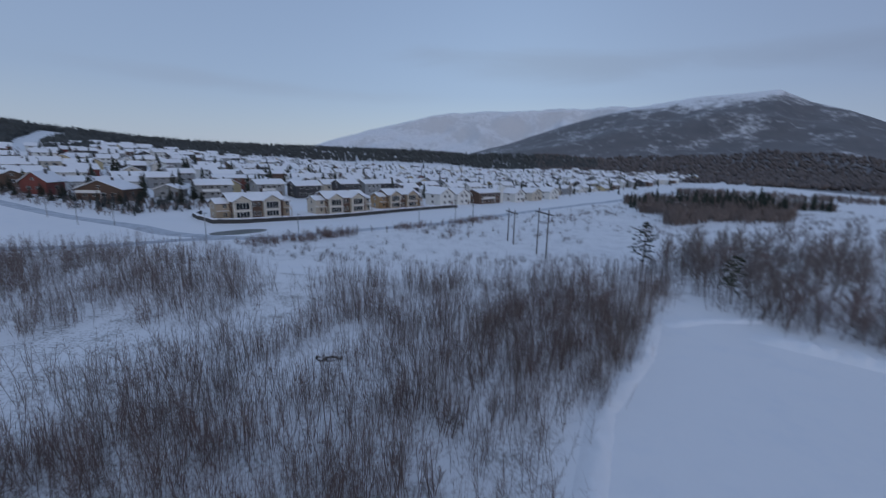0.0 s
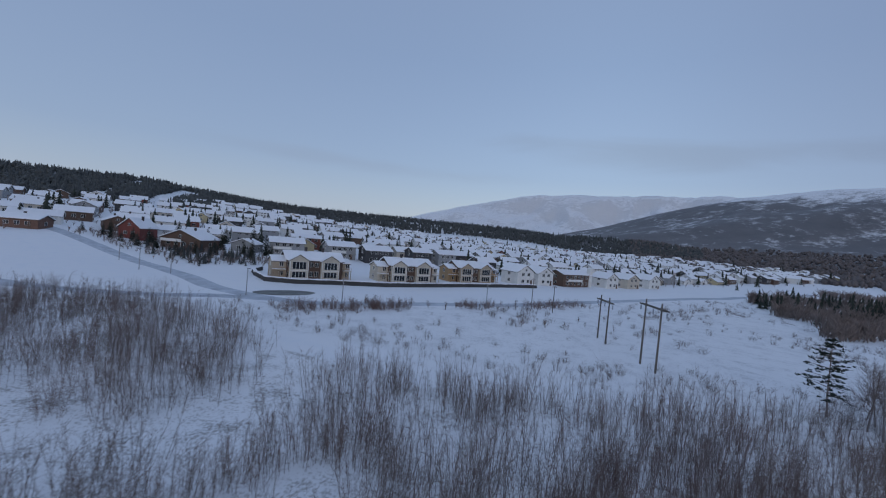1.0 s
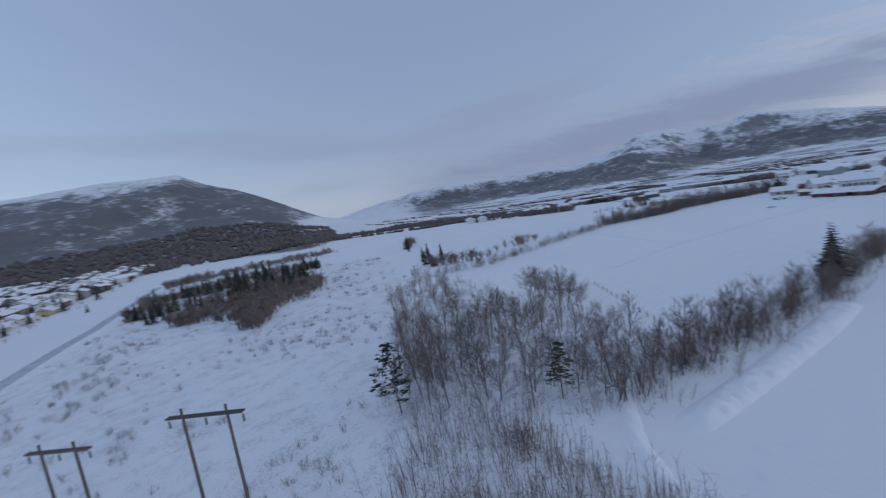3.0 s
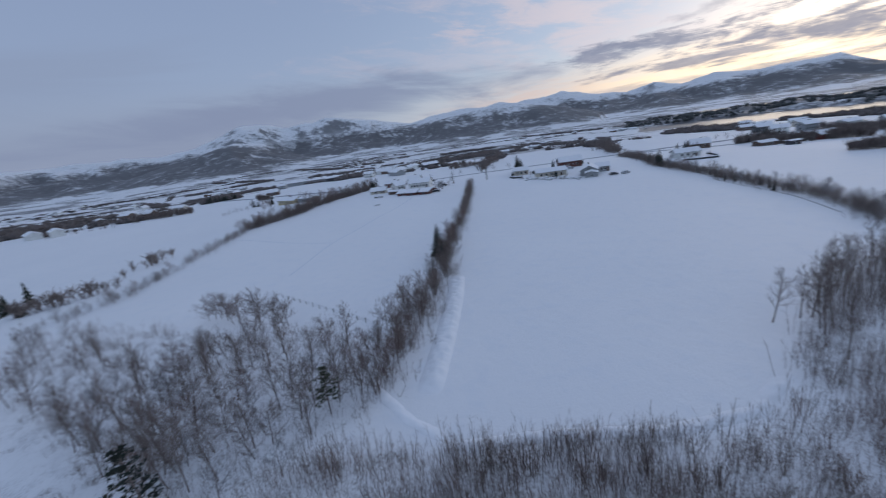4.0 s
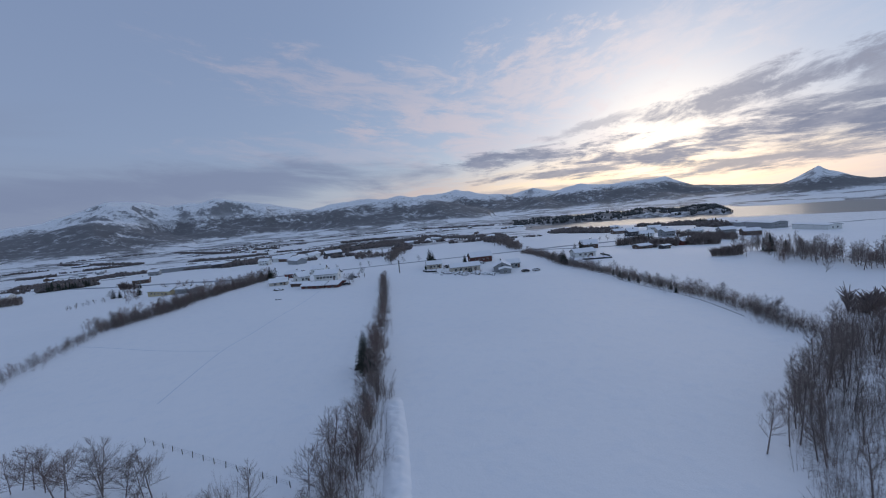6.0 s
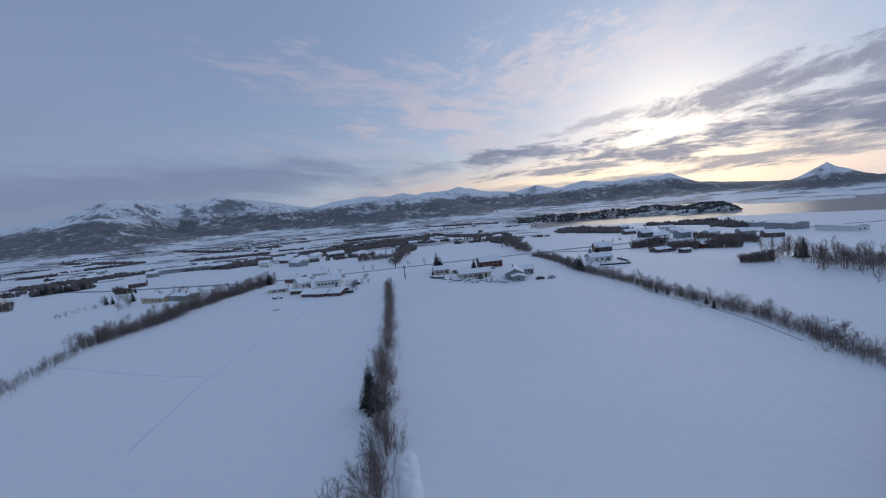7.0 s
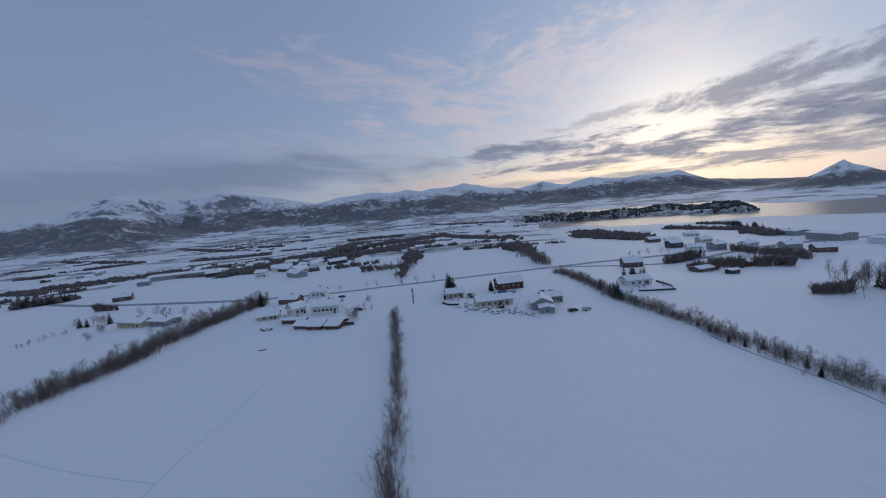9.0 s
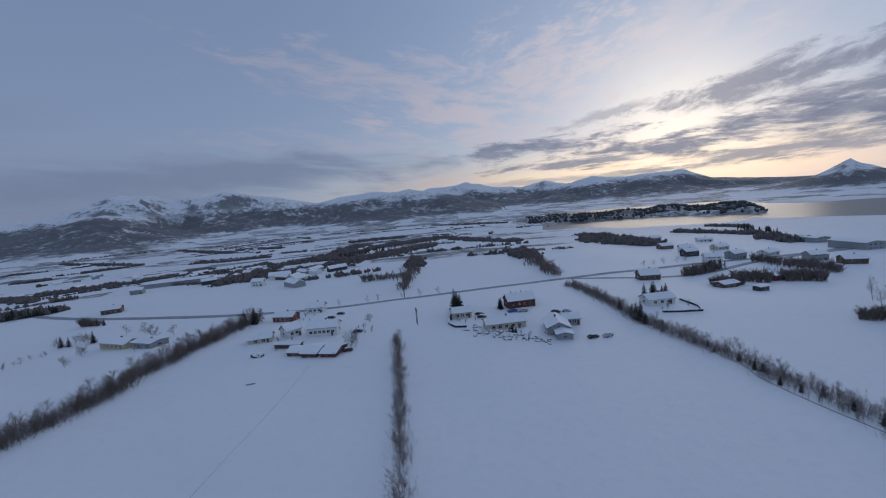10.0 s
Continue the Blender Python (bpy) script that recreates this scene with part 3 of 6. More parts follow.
# ---------------------------------------------------------------- trees
def tubes(segments, sides=3):
    """Verts and faces of many tapered tubes; a segment is (start, end, radius, end radius)."""
    s = np.array([[*a, *b, r0, r1] for a, b, r0, r1 in segments])
    cone = s[:, 7] == 0                       # thin twigs end in a point
    s = np.concatenate([s[~cone], s[cone]])
    full = int((~cone).sum())
    p, q, r0, r1 = s[:, :3], s[:, 3:6], s[:, 6], s[:, 7]
    d = q - p
    d /= np.linalg.norm(d, axis=1)[:, None] + 1e-9
    helper = np.where(np.abs(d[:, 2:3]) > 0.9, [[1.0, 0, 0]], [[0, 0, 1.0]])
    u = np.cross(d, helper)
    u /= np.linalg.norm(u, axis=1)[:, None]
    v = np.cross(d, u)
    ring = []
    for e, r in ((p, r0), (q, r1)):
        for c in range(sides):
            a = 2 * math.pi * c / sides
            ring.append(e + r[:, None] * (math.cos(a) * u + math.sin(a) * v))
    rings = np.stack(ring, 1)
    tips = np.concatenate([rings[full:, :sides], q[full:, None, :]], 1)
    verts = np.concatenate([rings[:full].reshape(-1, 3), tips.reshape(-1, 3)])
    base = np.arange(full)[:, None] * 2 * sides
    point = full * 2 * sides + np.arange(len(s) - full)[:, None] * (sides + 1)
    faces = []
    for c in range(sides):
        e = (c + 1) % sides
        faces += [base + np.array([c, e, sides + e]), base + np.array([c, sides + e, sides + c]), point + np.array([c, e, sides])]
    return verts, np.concatenate(faces)


def mesh_np(name, verts, quads, mat, slots=None):
    me = bpy.data.meshes.new(name)
    verts, quads = np.asarray(verts, np.float32), np.asarray(quads, np.int32)
    me.vertices.add(len(verts))
    me.vertices.foreach_set("co", verts.ravel())
    me.loops.add(quads.size)
    me.loops.foreach_set("vertex_index", quads.ravel())
    me.polygons.add(len(quads))
    me.polygons.foreach_set("loop_start", np.arange(0, quads.size, quads.shape[1], dtype=np.int32))
    for m in mat if isinstance(mat, (list, tuple)) else [mat]:
        me.materials.append(m)
    if slots is not None:
        me.polygons.foreach_set("material_index", np.asarray(slots, np.int32))
    me.update(calc_edges=True)
    me.validate()
    return me


def grow(rng, start, way, length, radius, level, out, droop=0.0):
    """A limb of three pieces that sends out smaller ones."""
    pieces = 3 if level < 2 else (2 if level == 2 else 1)
    p, d, r = Vector(start), Vector(way).normalized(), radius
    for i in range(pieces):
        bend = (0.045, 0.11, 0.16, 0.16)[level]
        d = (d + Vector(rng.normal(0, bend, 3)) + Vector((0, 0, 0.09 - droop))).normalized()
        q = p + d * (length / pieces)
        r1 = max(radius * (1 - 0.75 * (i + 1) / pieces), 0.007)
        out.append((tuple(p), tuple(q), r, r1))
        yield p, q, d, r, i / pieces
        p, r = q, r1


def fork(rng, way, wide):
    """The direction of a branch that leaves another."""
    aside = Vector(rng.normal(0, 1, 3)).cross(way).normalized()
    return (way + aside * rng.uniform(0.5, 1.2) * wide + Vector((0, 0, 0.18))).normalized()


def bare_tree(seed, height=9.0, spread=0.5, limbs=11, twigs=4, bare=0.22, lean=0.0, trunks=1, lift=(0.7, 1.5)):
    rng = np.random.default_rng(seed)
    trunk, crown = [], []
    for t in range(trunks):
        way = Vector((rng.normal(0, 0.10 + 0.16 * (trunks > 1)) + lean, rng.normal(0, 0.10 + 0.16 * (trunks > 1)), 1))
        foot = Vector((rng.normal(0, 0.3), rng.normal(0, 0.3), -0.3)) if trunks > 1 else Vector((0, 0, -0.3))
        h = height * (1 if t == 0 else rng.uniform(0.7, 0.95))
        stem = []
        for p, q, d, r, f in grow(rng, foot, way, h, 0.0140 * h, 0, trunk):
            stem.append((p, q, d, r))
        for i in range(limbs):
            f = bare + (1 - bare) * (i + rng.uniform(0, 0.9)) / limbs
            a = min(int(f * len(stem)), len(stem) - 1)
            p, q, d, r = stem[a]
            at = p.lerp(q, f * len(stem) - a)
            turn = rng.uniform(0, 2 * math.pi)
            out = Vector((math.cos(turn), math.sin(turn), rng.uniform(*lift)))
            long = h * spread * (1.1 - 0.7 * f) * rng.uniform(0.75, 1.15)
            for p2, q2, d2, r2, f2 in grow(rng, at, out, long, max(0.016, 0.0060 * h * (1.15 - f)), 1, crown):
                for b in range(twigs // 2):
                    l2 = long * rng.uniform(0.38, 0.66) * (1.1 - 0.3 * f2)
                    for p3, q3, d3, r3, f3 in grow(rng, p2.lerp(q2, rng.uniform(0.2, 1)), fork(rng, d2, 0.75), l2, 0.013, 2, crown):
                        for c in range(3):
                            e3 = p3.lerp(q3, rng.uniform(0.1, 1))
                            crown.append((tuple(e3), tuple(e3 + fork(rng, d3, 0.6) * l2 * rng.uniform(0.4, 0.75)), 0.009, 0.0))
    return trunk, crown


def bush_clump(seed, height=4.5, stems=7, radius=1.7, twigs=5, lean=0.05):
    """A clump of thin upright stems with fine rising twigs, as alder and willow grow."""
    rng = np.random.default_rng(seed)
    out = []
    for s in range(stems):
        foot = Vector((rng.normal(0, radius * 0.6), rng.normal(0, radius * 0.6), -0.2))
        way = Vector((foot.x * lean + rng.normal(0, 0.15), foot.y * lean + rng.normal(0, 0.15), 1))
        h = height * rng.uniform(0.55, 1.1)
        for p, q, d, r, f in grow(rng, foot, way, h, 0.0030 * h + 0.009, 0, out):
            for t in range(3 if f < 0.3 else twigs):
                at = p.lerp(q, rng.uniform(0.1, 1))
                o = (d * 1.0 + Vector(rng.normal(0, 0.62, 3))).normalized()
                end = at + o * rng.uniform(0.7, 1.5) * (1.15 - f * 0.5)
                out.append((tuple(at), tuple(end), 0.0125, 0.0))
    return out


def conifer(seed, height=10.0, width=0.24, start=0.08, layers=17):
    """Trunk, and boughs of drooping needle fans."""
    rng = np.random.default_rng(seed)
    trunk = []
    for _ in grow(rng, (0, 0, -0.3), (rng.normal(0, 0.01), rng.normal(0, 0.01), 1), height, 0.015 * height, 0, trunk):
        pass
    verts, quads = [], []
    for i in range(layers):
        f = start + (1 - start) * i / layers
        reach = height * width * (1 - f) ** 0.8 + 0.12
        count = 9
        for b in range(count):
            a = 2 * math.pi * (b + rng.uniform(-0.4, 0.4)) / count + i * 0.7
            long = reach * rng.uniform(0.65, 1.15)
            root = Vector((0, 0, f * height + rng.uniform(-0.15, 0.15) * height / layers))
            rise = rng.uniform(-0.35, 0.0)
            d = Vector((math.cos(a), math.sin(a), rise)).normalized()
            side = Vector((-math.sin(a), math.cos(a), 0))
            for s in range(5):                      # small overlapping sprays along the bough
                at = root + d * long * (0.12 + 0.2 * s)
                w = long * (0.26 - 0.025 * s) * rng.uniform(0.7, 1.2)
                tip = at + d * long * rng.uniform(0.24, 0.38) + Vector((0, 0, -0.10 * long))
                n = len(verts)
                sag = Vector((0, 0, -0.14 * long))
                verts += [at, at.lerp(tip, 0.5) + side * w + sag * 0.6, tip + sag * 0.3, at.lerp(tip, 0.5) - side * w + sag * 0.6]
                quads.append((n, n + 1, n + 2, n + 3))
                n = len(verts)
                up = Vector((0, 0, w * 0.7))
                verts += [at - up * 0.5, at.lerp(tip, 0.55) + up * 0.45, tip, at.lerp(tip, 0.5) - up * 0.9]
                quads.append((n, n + 1, n + 2, n + 3))
    return trunk, np.array([tuple(v) for v in verts]), np.array(quads)


def pine(seed, height=9.5, bare=0.30, limbs=26, reach=0.24):
    """A pine: rising limbs that end in round tufts of needles, with gaps between them."""
    rng = np.random.default_rng(seed)
    trunk, verts, quads = [], [], []
    stem = [(p, q) for p, q, d, r, f in grow(rng, (0, 0, -0.3), (rng.normal(0, 0.03), rng.normal(0, 0.03), 1), height, 0.013 * height, 0, trunk)]
    for i in range(limbs):
        f = bare + (0.98 - bare) * (i + rng.uniform(0, 0.8)) / limbs
        a = min(int(f * 3), 2)
        at = stem[a][0].lerp(stem[a][1], f * 3 - a)
        turn = i * 2.4 + rng.normal(0, 0.4)
        long = height * reach * (1.08 - ((f - bare) / (1 - bare)) ** 1.4) * rng.uniform(0.55, 1.15) + 0.25
        way = Vector((math.cos(turn), math.sin(turn), rng.uniform(-0.1, 0.35))).normalized()
        trunk.append((tuple(at), tuple(at + way * long), 0.05, 0.012))
        for t in range(5):
            c = at + way * long * (0.35 + 0.17 * t) + Vector(rng.normal(0, 0.14 * long, 3)) * Vector((1, 1, 0.45)).length * 0.7
            size = rng.uniform(0.28, 0.50) * (0.75 + 0.05 * height)
            for nq in range(9):
                o = Vector(rng.normal(0, 1, 3)).normalized()
                o.z = abs(o.z) * 0.6
                w = o.cross(Vector((rng.normal(0, 1), rng.normal(0, 1), 1))).normalized() * size * 0.17
                n = len(verts)
                verts += [c, c + o * size * 0.5 + w, c + o * size, c + o * size * 0.5 - w]
                quads.append((n, n + 1, n + 2, n + 3))
    return trunk, np.array([tuple(v) for v in verts]), np.array(quads)


def tree_model(trunk, crown, mat, crown_mat=None):
    tv, tf = tubes(trunk, 5)
    cv, cf = tubes(crown, 3)
    return mesh_np("trunk", tv, tf, mat), mesh_np("crown", cv, cf, crown_mat or mat)


def conifer_model(data, mat):
    trunk, v, q = data
    tv, tf = tubes(trunk, 5)
    return mesh_np("trunk", tv, tf, TWIG), mesh_np("crown", v, q, mat)


TALL = [tree_model(*bare_tree(10 + i, 10.0, 0.38, 18, 6, 0.30), TWIG, TWIG) for i in range(3)]
ROUND = [tree_model(*bare_tree(20 + i, 7.0, 0.52, 17, 6, 0.16, lift=(0.35, 1.0)), TWIG, TWIG_RED if i == 1 else TWIG) for i in range(3)]
MANY = [tree_model(*bare_tree(30 + i, 6.5, 0.40, 8, 4, 0.18, 0.0, 4), TWIG, TWIG_RED if i == 2 else TWIG) for i in range(3)]
RIMED = [tree_model(*bare_tree(40 + i, 7.0, 0.52, 16, 6, 0.14, lift=(0.35, 1.0)), TWIG, TWIG_RIME) for i in range(2)]
SPRUCE = [conifer_model(conifer(50 + i, 10.0, 0.23, 0.06, 20), NEEDLES) for i in range(2)]
LAYERED = [conifer_model(pine(66, 9.5, 0.26, 30, 0.25), NEEDLES)]
PINE = [conifer_model(pine(60 + i, 9.0, 0.30, 24, 0.22), NEEDLES_PINE) for i in range(2)]


def plant(name, models, x, y, height, native, label, category="tree", group="", lean=(0, 0), sink=0.0):
    rng = np.random.default_rng(int(abs(x * 131 + y * 977)) % 100000)
    trunk, crown = models[int(rng.integers(len(models)))]
    ob = new(name)
    s = height / native
    ob.matrix_world = pose(x, y, ground_z(x, y) - sink, lean[0], lean[1], float(rng.uniform(0, 360))) @ Matrix.Diagonal((s, s, s, 1))
    tagged(ob, label, category, group)
    part_mesh("trunk", trunk, ob)
    part_mesh("crown", crown, ob)
    return ob


def scatter(name, models, places, label, category, mat):
    """Many small plants, too many to count, in one mesh. places: x, y, size, turn, model."""
    vs, fs, total = [], [], 0
    arr = np.array(places)
    zs = land(arr[:, 0], arr[:, 1])
    for (x, y, size, turn, m), z in zip(places, zs):
        v, f = models[int(m)]
        c, s = math.cos(turn) * size, math.sin(turn) * size
        w = np.stack([v[:, 0] * c - v[:, 1] * s + x, v[:, 0] * s + v[:, 1] * c + y, v[:, 2] * size + z], 1)
        vs.append(w)
        fs.append(f + total)
        total += len(v)
    ob = new(name, mesh_np(name, np.concatenate(vs), np.concatenate(fs), mat))
    return tagged(ob, label, category, kind="stuff")


def fill(rng, poly, count, sizes, models, keep=None):
    xs, ys = [p[0] for p in poly], [p[1] for p in poly]
    out = []
    while len(out) < count:
        x, y = rng.uniform(min(xs), max(xs), 400), rng.uniform(min(ys), max(ys), 400)
        ok = inside(poly, x, y)
        if keep is not None:
            ok &= rng.random(400) < keep(x, y)
        for a, b in zip(x[ok], y[ok]):
            out.append((a, b, rng.uniform(*sizes), rng.uniform(0, 6.28), rng.integers(models)))
    return out[:count]


CLEARINGS = [(-36, 33, 9), (-28, 40, 6), (-21, 46, 6), (-21, 54, 5), (-25, 63, 6), (-28, 72, 7), (-12, 36, 4), (-9, 41, 3), (-48, 30, 9), (-30, 24, 5), (-1, 65, 3), (23, 72, 3), (-22, 2, 7), (-32, -8, 8), (-7, -18, 7), (-13, -24, 7), (-11, -6, 5.5), (-17, -4, 5), (2, 21, 3.2), (-1, 16, 2.6), (-3, 12, 2.4), (-10, -43, 8), (-20, -40, 8), (5, 33, 1.8)]


def thick(x, y):
    d = 0.85 + 0.5 * value_noise(x, y, 9) + 0.3 * value_noise(x, y, 3.5)
    for cx, cy, r in CLEARINGS:
        d = np.minimum(d, np.clip((np.hypot(x - cx, y - cy) - r * 0.75) / (r * 0.5), 0.02, 2))
    return np.clip(d, 0.02, 1)


rng = np.random.default_rng(3)
CLUMPS = [tubes(bush_clump(70 + i, 4.6, 8, 1.8, 5)) for i in range(7)]
LOW = [tubes(bush_clump(90 + i, 1.3, 5, 0.6, 4, 0.3)) for i in range(4)]
HEDGING = [tubes(bush_clump(95 + i, 2.8, 7, 1.6, 5, 0.16)) for i in range(7)]
scatter("thicket", CLUMPS, fill(rng, THICKET, 2400, (0.6, 1.15), 7, thick), "dense leafless alder and willow thicket standing in snow", "shrubs", TWIG)
scatter("thicket", CLUMPS, fill(rng, THICKET, 1050, (0.5, 1.0), 7, thick), "reddish leafless brushwood among the thicket", "shrubs", TWIG_RED)
scatter("brushwood", CLUMPS, fill(rng, [(27, 52), (17, 40), (9, 31), (3, 22), (-4, 26), (2, 40), (10, 54), (20, 62)], 190, (0.45, 0.85), 7), "dense leafless brush along the wood's edge by the field", "shrubs", TWIG_RED)
scatter("brushwood", CLUMPS, fill(rng, [(18, 39.5), (10, 29), (13.5, 29.5), (21, 39.5), (27, 50), (24, 51)], 90, (0.42, 0.7), 7), "low leafless brush creeping out on the field's edge", "shrubs", TWIG)
scatter("brushwood", CLUMPS, fill(rng, [(40, -188), (-30, -145), (-34, -154), (30, -196)], 120, (0.7, 1.3), 7), "leafless undergrowth of the wood beyond the meadow", "shrubs", TWIG)
scatter("brushwood", CLUMPS, fill(rng, [(-46, 4), (4, 8), (5, 24), (-46, 27)], 330, (0.45, 0.95), 7, thick), "tangled reddish brushwood in the snow", "shrubs", TWIG_RED)
scatter("heath_scrub", LOW, fill(rng, HEATH, 1100, (0.4, 1.1), 4, lambda x, y: np.clip(0.35 + 1.1 * value_noise(x, y, 16) + 0.5 * soft(-np.hypot((x - 8) / 3, y - 108 - (x - 8) * 0.5), -12, -3), 0.02, 1)), "low leafless scrub poking through snow on the heath", "shrubs", TWIG)
scatter("copse_brush", CLUMPS, fill(rng, COPSE, 240, (0.35, 0.8), 7, lambda x, y: np.where(np.hypot(x - 62, y - 66) < 5, 0.1, 0.8)), "leafless brush under the trees of the copse", "shrubs", TWIG)


lane_side = [(-44 + 62 * f + rng.normal(0, 2.0), 94 + 54 * f + 6 * f * f + rng.normal(0, 2.0) - 5, rng.uniform(0.7, 1.5), rng.uniform(0, 6.28), int(rng.integers(4))) for f in rng.random(260) if value_noise(f * 100, 7.0, 9) > -0.25]
scatter("lane_scrub", LOW, lane_side, "low leafless scrub along the snowy lane", "shrubs", TWIG_RED)


def tree_line(name, pts, gap, models, native, sizes, label, group, jitter=1.0, seed=0):
    r = np.random.default_rng(seed)
    for (x0, y0), (x1, y1) in zip(pts[:-1], pts[1:]):
        n = max(1, int(math.hypot(x1 - x0, y1 - y0) / gap))
        for i in range(n):
            f = (i + r.uniform(0, 1)) / n
            plant(name, models, x0 + (x1 - x0) * f + r.normal(0, jitter), y0 + (y1 - y0) * f + r.normal(0, jitter), r.uniform(*sizes), native, label, "tree", group)


# hedge between the two fields
HEDGE = [(40, 52), (45, 48), (59, 35.5), (76, 20), (106, -2), (122, -17), (160, -46), (198, -74)]
tree_line("hedgerow_tree", HEDGE[:5], 2.3, ROUND + MANY, 7.5, (4.5, 7.5), "leafless multi-stemmed tree in a field hedgerow", "hedgerow trees", 0.8, 1)
tree_line("hedgerow_tree", HEDGE[4:], 2.9, MANY + ROUND, 7.5, (4.0, 6.5), "leafless small tree in a field hedgerow", "hedgerow trees", 0.6, 2)
plant("spruce_tree", SPRUCE, 89.0, 12.6, 10.5, 10.0, "dark green spruce in the field hedgerow", "tree", sink=0.2)
plant("spruce_tree", SPRUCE, 91.6, 11.8, 8.5, 10.0, "dark green spruce in the field hedgerow", "tree", sink=0.2)
tree_line("hedgerow_tree", [(42, 57), (49, 52), (60, 39), (67, 31)], 2.1, ROUND + MANY, 7.5, (4.5, 7.0), "spreading leafless alder at the thick end of the hedge", "hedgerow trees", 1.8, 41)
plant("hedgerow_tree", RIMED, 72.5, 25.0, 6.5, 8.0, "rounded frosted tree beside the hedge", "tree", "hedgerow trees")
plant("hedgerow_tree", ROUND, 84.0, 15.5, 7.5, 8.0, "leafless tree beside the hedge", "tree", "hedgerow trees")
brush = []
for line, n, width, sizes in ((HEDGE[:4], 90, 4.0, (0.7, 1.3)), (HEDGE[3:6], 110, 2.4, (0.6, 1.2)), (HEDGE[5:], 130, 1.8, (0.6, 1.1)), ([(129, 109), (142, 90), (185, 66), (219, 50)], 110, 3.0, (0.6, 1.1)), ([(219, 50), (229, 35), (237, 20), (251, 9), (262, -6), (280, -26), (301, -52)], 520, 5.0, (0.9, 1.7)), ([(10, -58), (16, -62), (39, -88), (56, -99), (84, -119), (126, -147), (168, -187), (190, -205)], 900, 4.5, (0.6, 1.25))):
    seg = [(Vector(p), Vector(q)) for p, q in zip(line[:-1], line[1:])]
    whole = sum((q - p).length for p, q in seg)
    for p, q in seg:
        for i in range(int(n * (q - p).length / whole)):
            at = p.lerp(q, rng.uniform(0, 1)) + Vector(rng.normal(0, width * 0.4, 2))
            brush.append((at.x, at.y, rng.uniform(*sizes), rng.uniform(0, 6.28), int(rng.integers(7))))
scatter("hedge_brush", HEDGING, brush, "leafless brush growing thick in the field hedges", "shrubs", TWIG)
# edge of the thicket towards the field
tree_line("birch_tree", [(11.5, 3), (13.5, -9), (14, -24), (10, -46), (2, -60)], 1.7, TALL, 10.0, (6.5, 9.0), "tall leafless birch at the wood's edge", "wood edge trees", 1.5, 3)
tree_line("alder_tree", [(9, -14), (7, -34), (2, -52), (-12, -62)], 2.4, TALL + ROUND, 9.0, (5.0, 7.5), "leafless alder in the wood", "wood edge trees", 3.5, 4)
tree_line("alder_tree", [(23, 51), (13, 39), (5, 31), (0, 22), (1, 8)], 2.6, MANY, 7.5, (2.6, 4.2), "small leafless alder at the field corner", "wood edge trees", 1.0, 5)
# copse by the field corner
tree_line("copse_tree", [(36, 70), (57, 83), (85, 101), (112, 105)], 3.6, TALL + ROUND, 9.0, (5.0, 8.0), "leafless birch at the edge of the copse", "copse trees", 1.6, 6)
spots = []
for x, y, size, _, _ in fill(rng, [(33, 62), (48, 53), (56, 47), (66, 48), (71, 60), (73, 80), (66, 89), (56, 86), (39, 77)], 900, (0.0, 1.0), 7):
    if len(spots) < 84 and not (62 < x < 76 and y < 57) and all(math.hypot(x - p, y - q) > 2.0 for p, q in spots):
        spots.append((x, y))
        plant("copse_tree", RIMED if size < 0.2 else (TALL if size < 0.6 else ROUND), x, y, 4.6 + 2.6 * size, 8.0, "slender leafless birch in a dense copse", "tree", "copse trees")
tree_line("copse_tree", [(74, 84), (86, 91), (100, 97)], 3.0, ROUND + TALL, 9.0, (5.0, 7.5), "leafless birch in the copse", "copse trees", 2.5, 8)
tree_line("copse_tree", [(75, 57), (88, 64), (98, 71)], 1.9, ROUND, 8.0, (6.5, 8.0), "spreading leafless tree beside the field", "copse trees", 1.0, 9)
plant("pine_tree", LAYERED, 38.6, 77, 9.8, 9.5, "dark pine with layered branches beside the copse", "tree")
plant("pine_tree", PINE, 42.5, 57.5, 7.5, 9.0, "green pine among leafless birches", "tree")
# hedge along the far side of the eastern field
tree_line("field_edge_tree", [(129, 109), (142, 90), (185, 66), (219, 50)], 4.5, RIMED + ROUND, 8.0, (3.0, 5.0), "rounded leafless bush at the field edge", "field edge trees", 1.6, 10)
tree_line("field_edge_tree", [(219, 50), (229, 35), (237, 20), (251, 9), (262, -6), (280, -26), (301, -52)], 1.5, ROUND + MANY, 7.5, (5.5, 9.0), "leafless tree in the eastern field hedge", "field edge trees", 1.6, 11)
# hedge on the south-western side of the big field
tree_line("ditch_tree", [(16, -62), (39, -88), (56, -99), (84, -119), (126, -147), (168, -187), (190, -205)], 2.1, ROUND + RIMED + ROUND, 7.5, (3.0, 5.8), "leafless tree along the field ditch", "ditch trees", 1.6, 12)
for x, y, h in ((124, -145, 9), (127, -148, 7.5), (121, -142, 6), (133, -186, 9), (128, -188, 8), (131, -183, 7), (292, -48, 10), (296, -44, 9)):
    plant("spruce_tree", SPRUCE, x, y, h, 10.0, "dark spruce growing in the field hedge", "tree", "hedge spruces", sink=0.2)
# small wood in the western meadow
wood_rng = np.random.default_rng(61)
for x0, y0, x1, y1, wide_, count in ((34, -182, -24, -148, 15, 105), (58, -214, 26, -199, 9, 34)):
    for i in range(count):
        f = wood_rng.random()
        plant("meadow_tree", TALL + ROUND, x0 + (x1 - x0) * f + wood_rng.normal(0, wide_ * 0.4), y0 + (y1 - y0) * f + wood_rng.normal(0, wide_ * 0.5), wood_rng.uniform(5.5, 9.0), 8.5, "tall leafless tree in the wood beyond the meadow", "tree", "meadow wood trees")
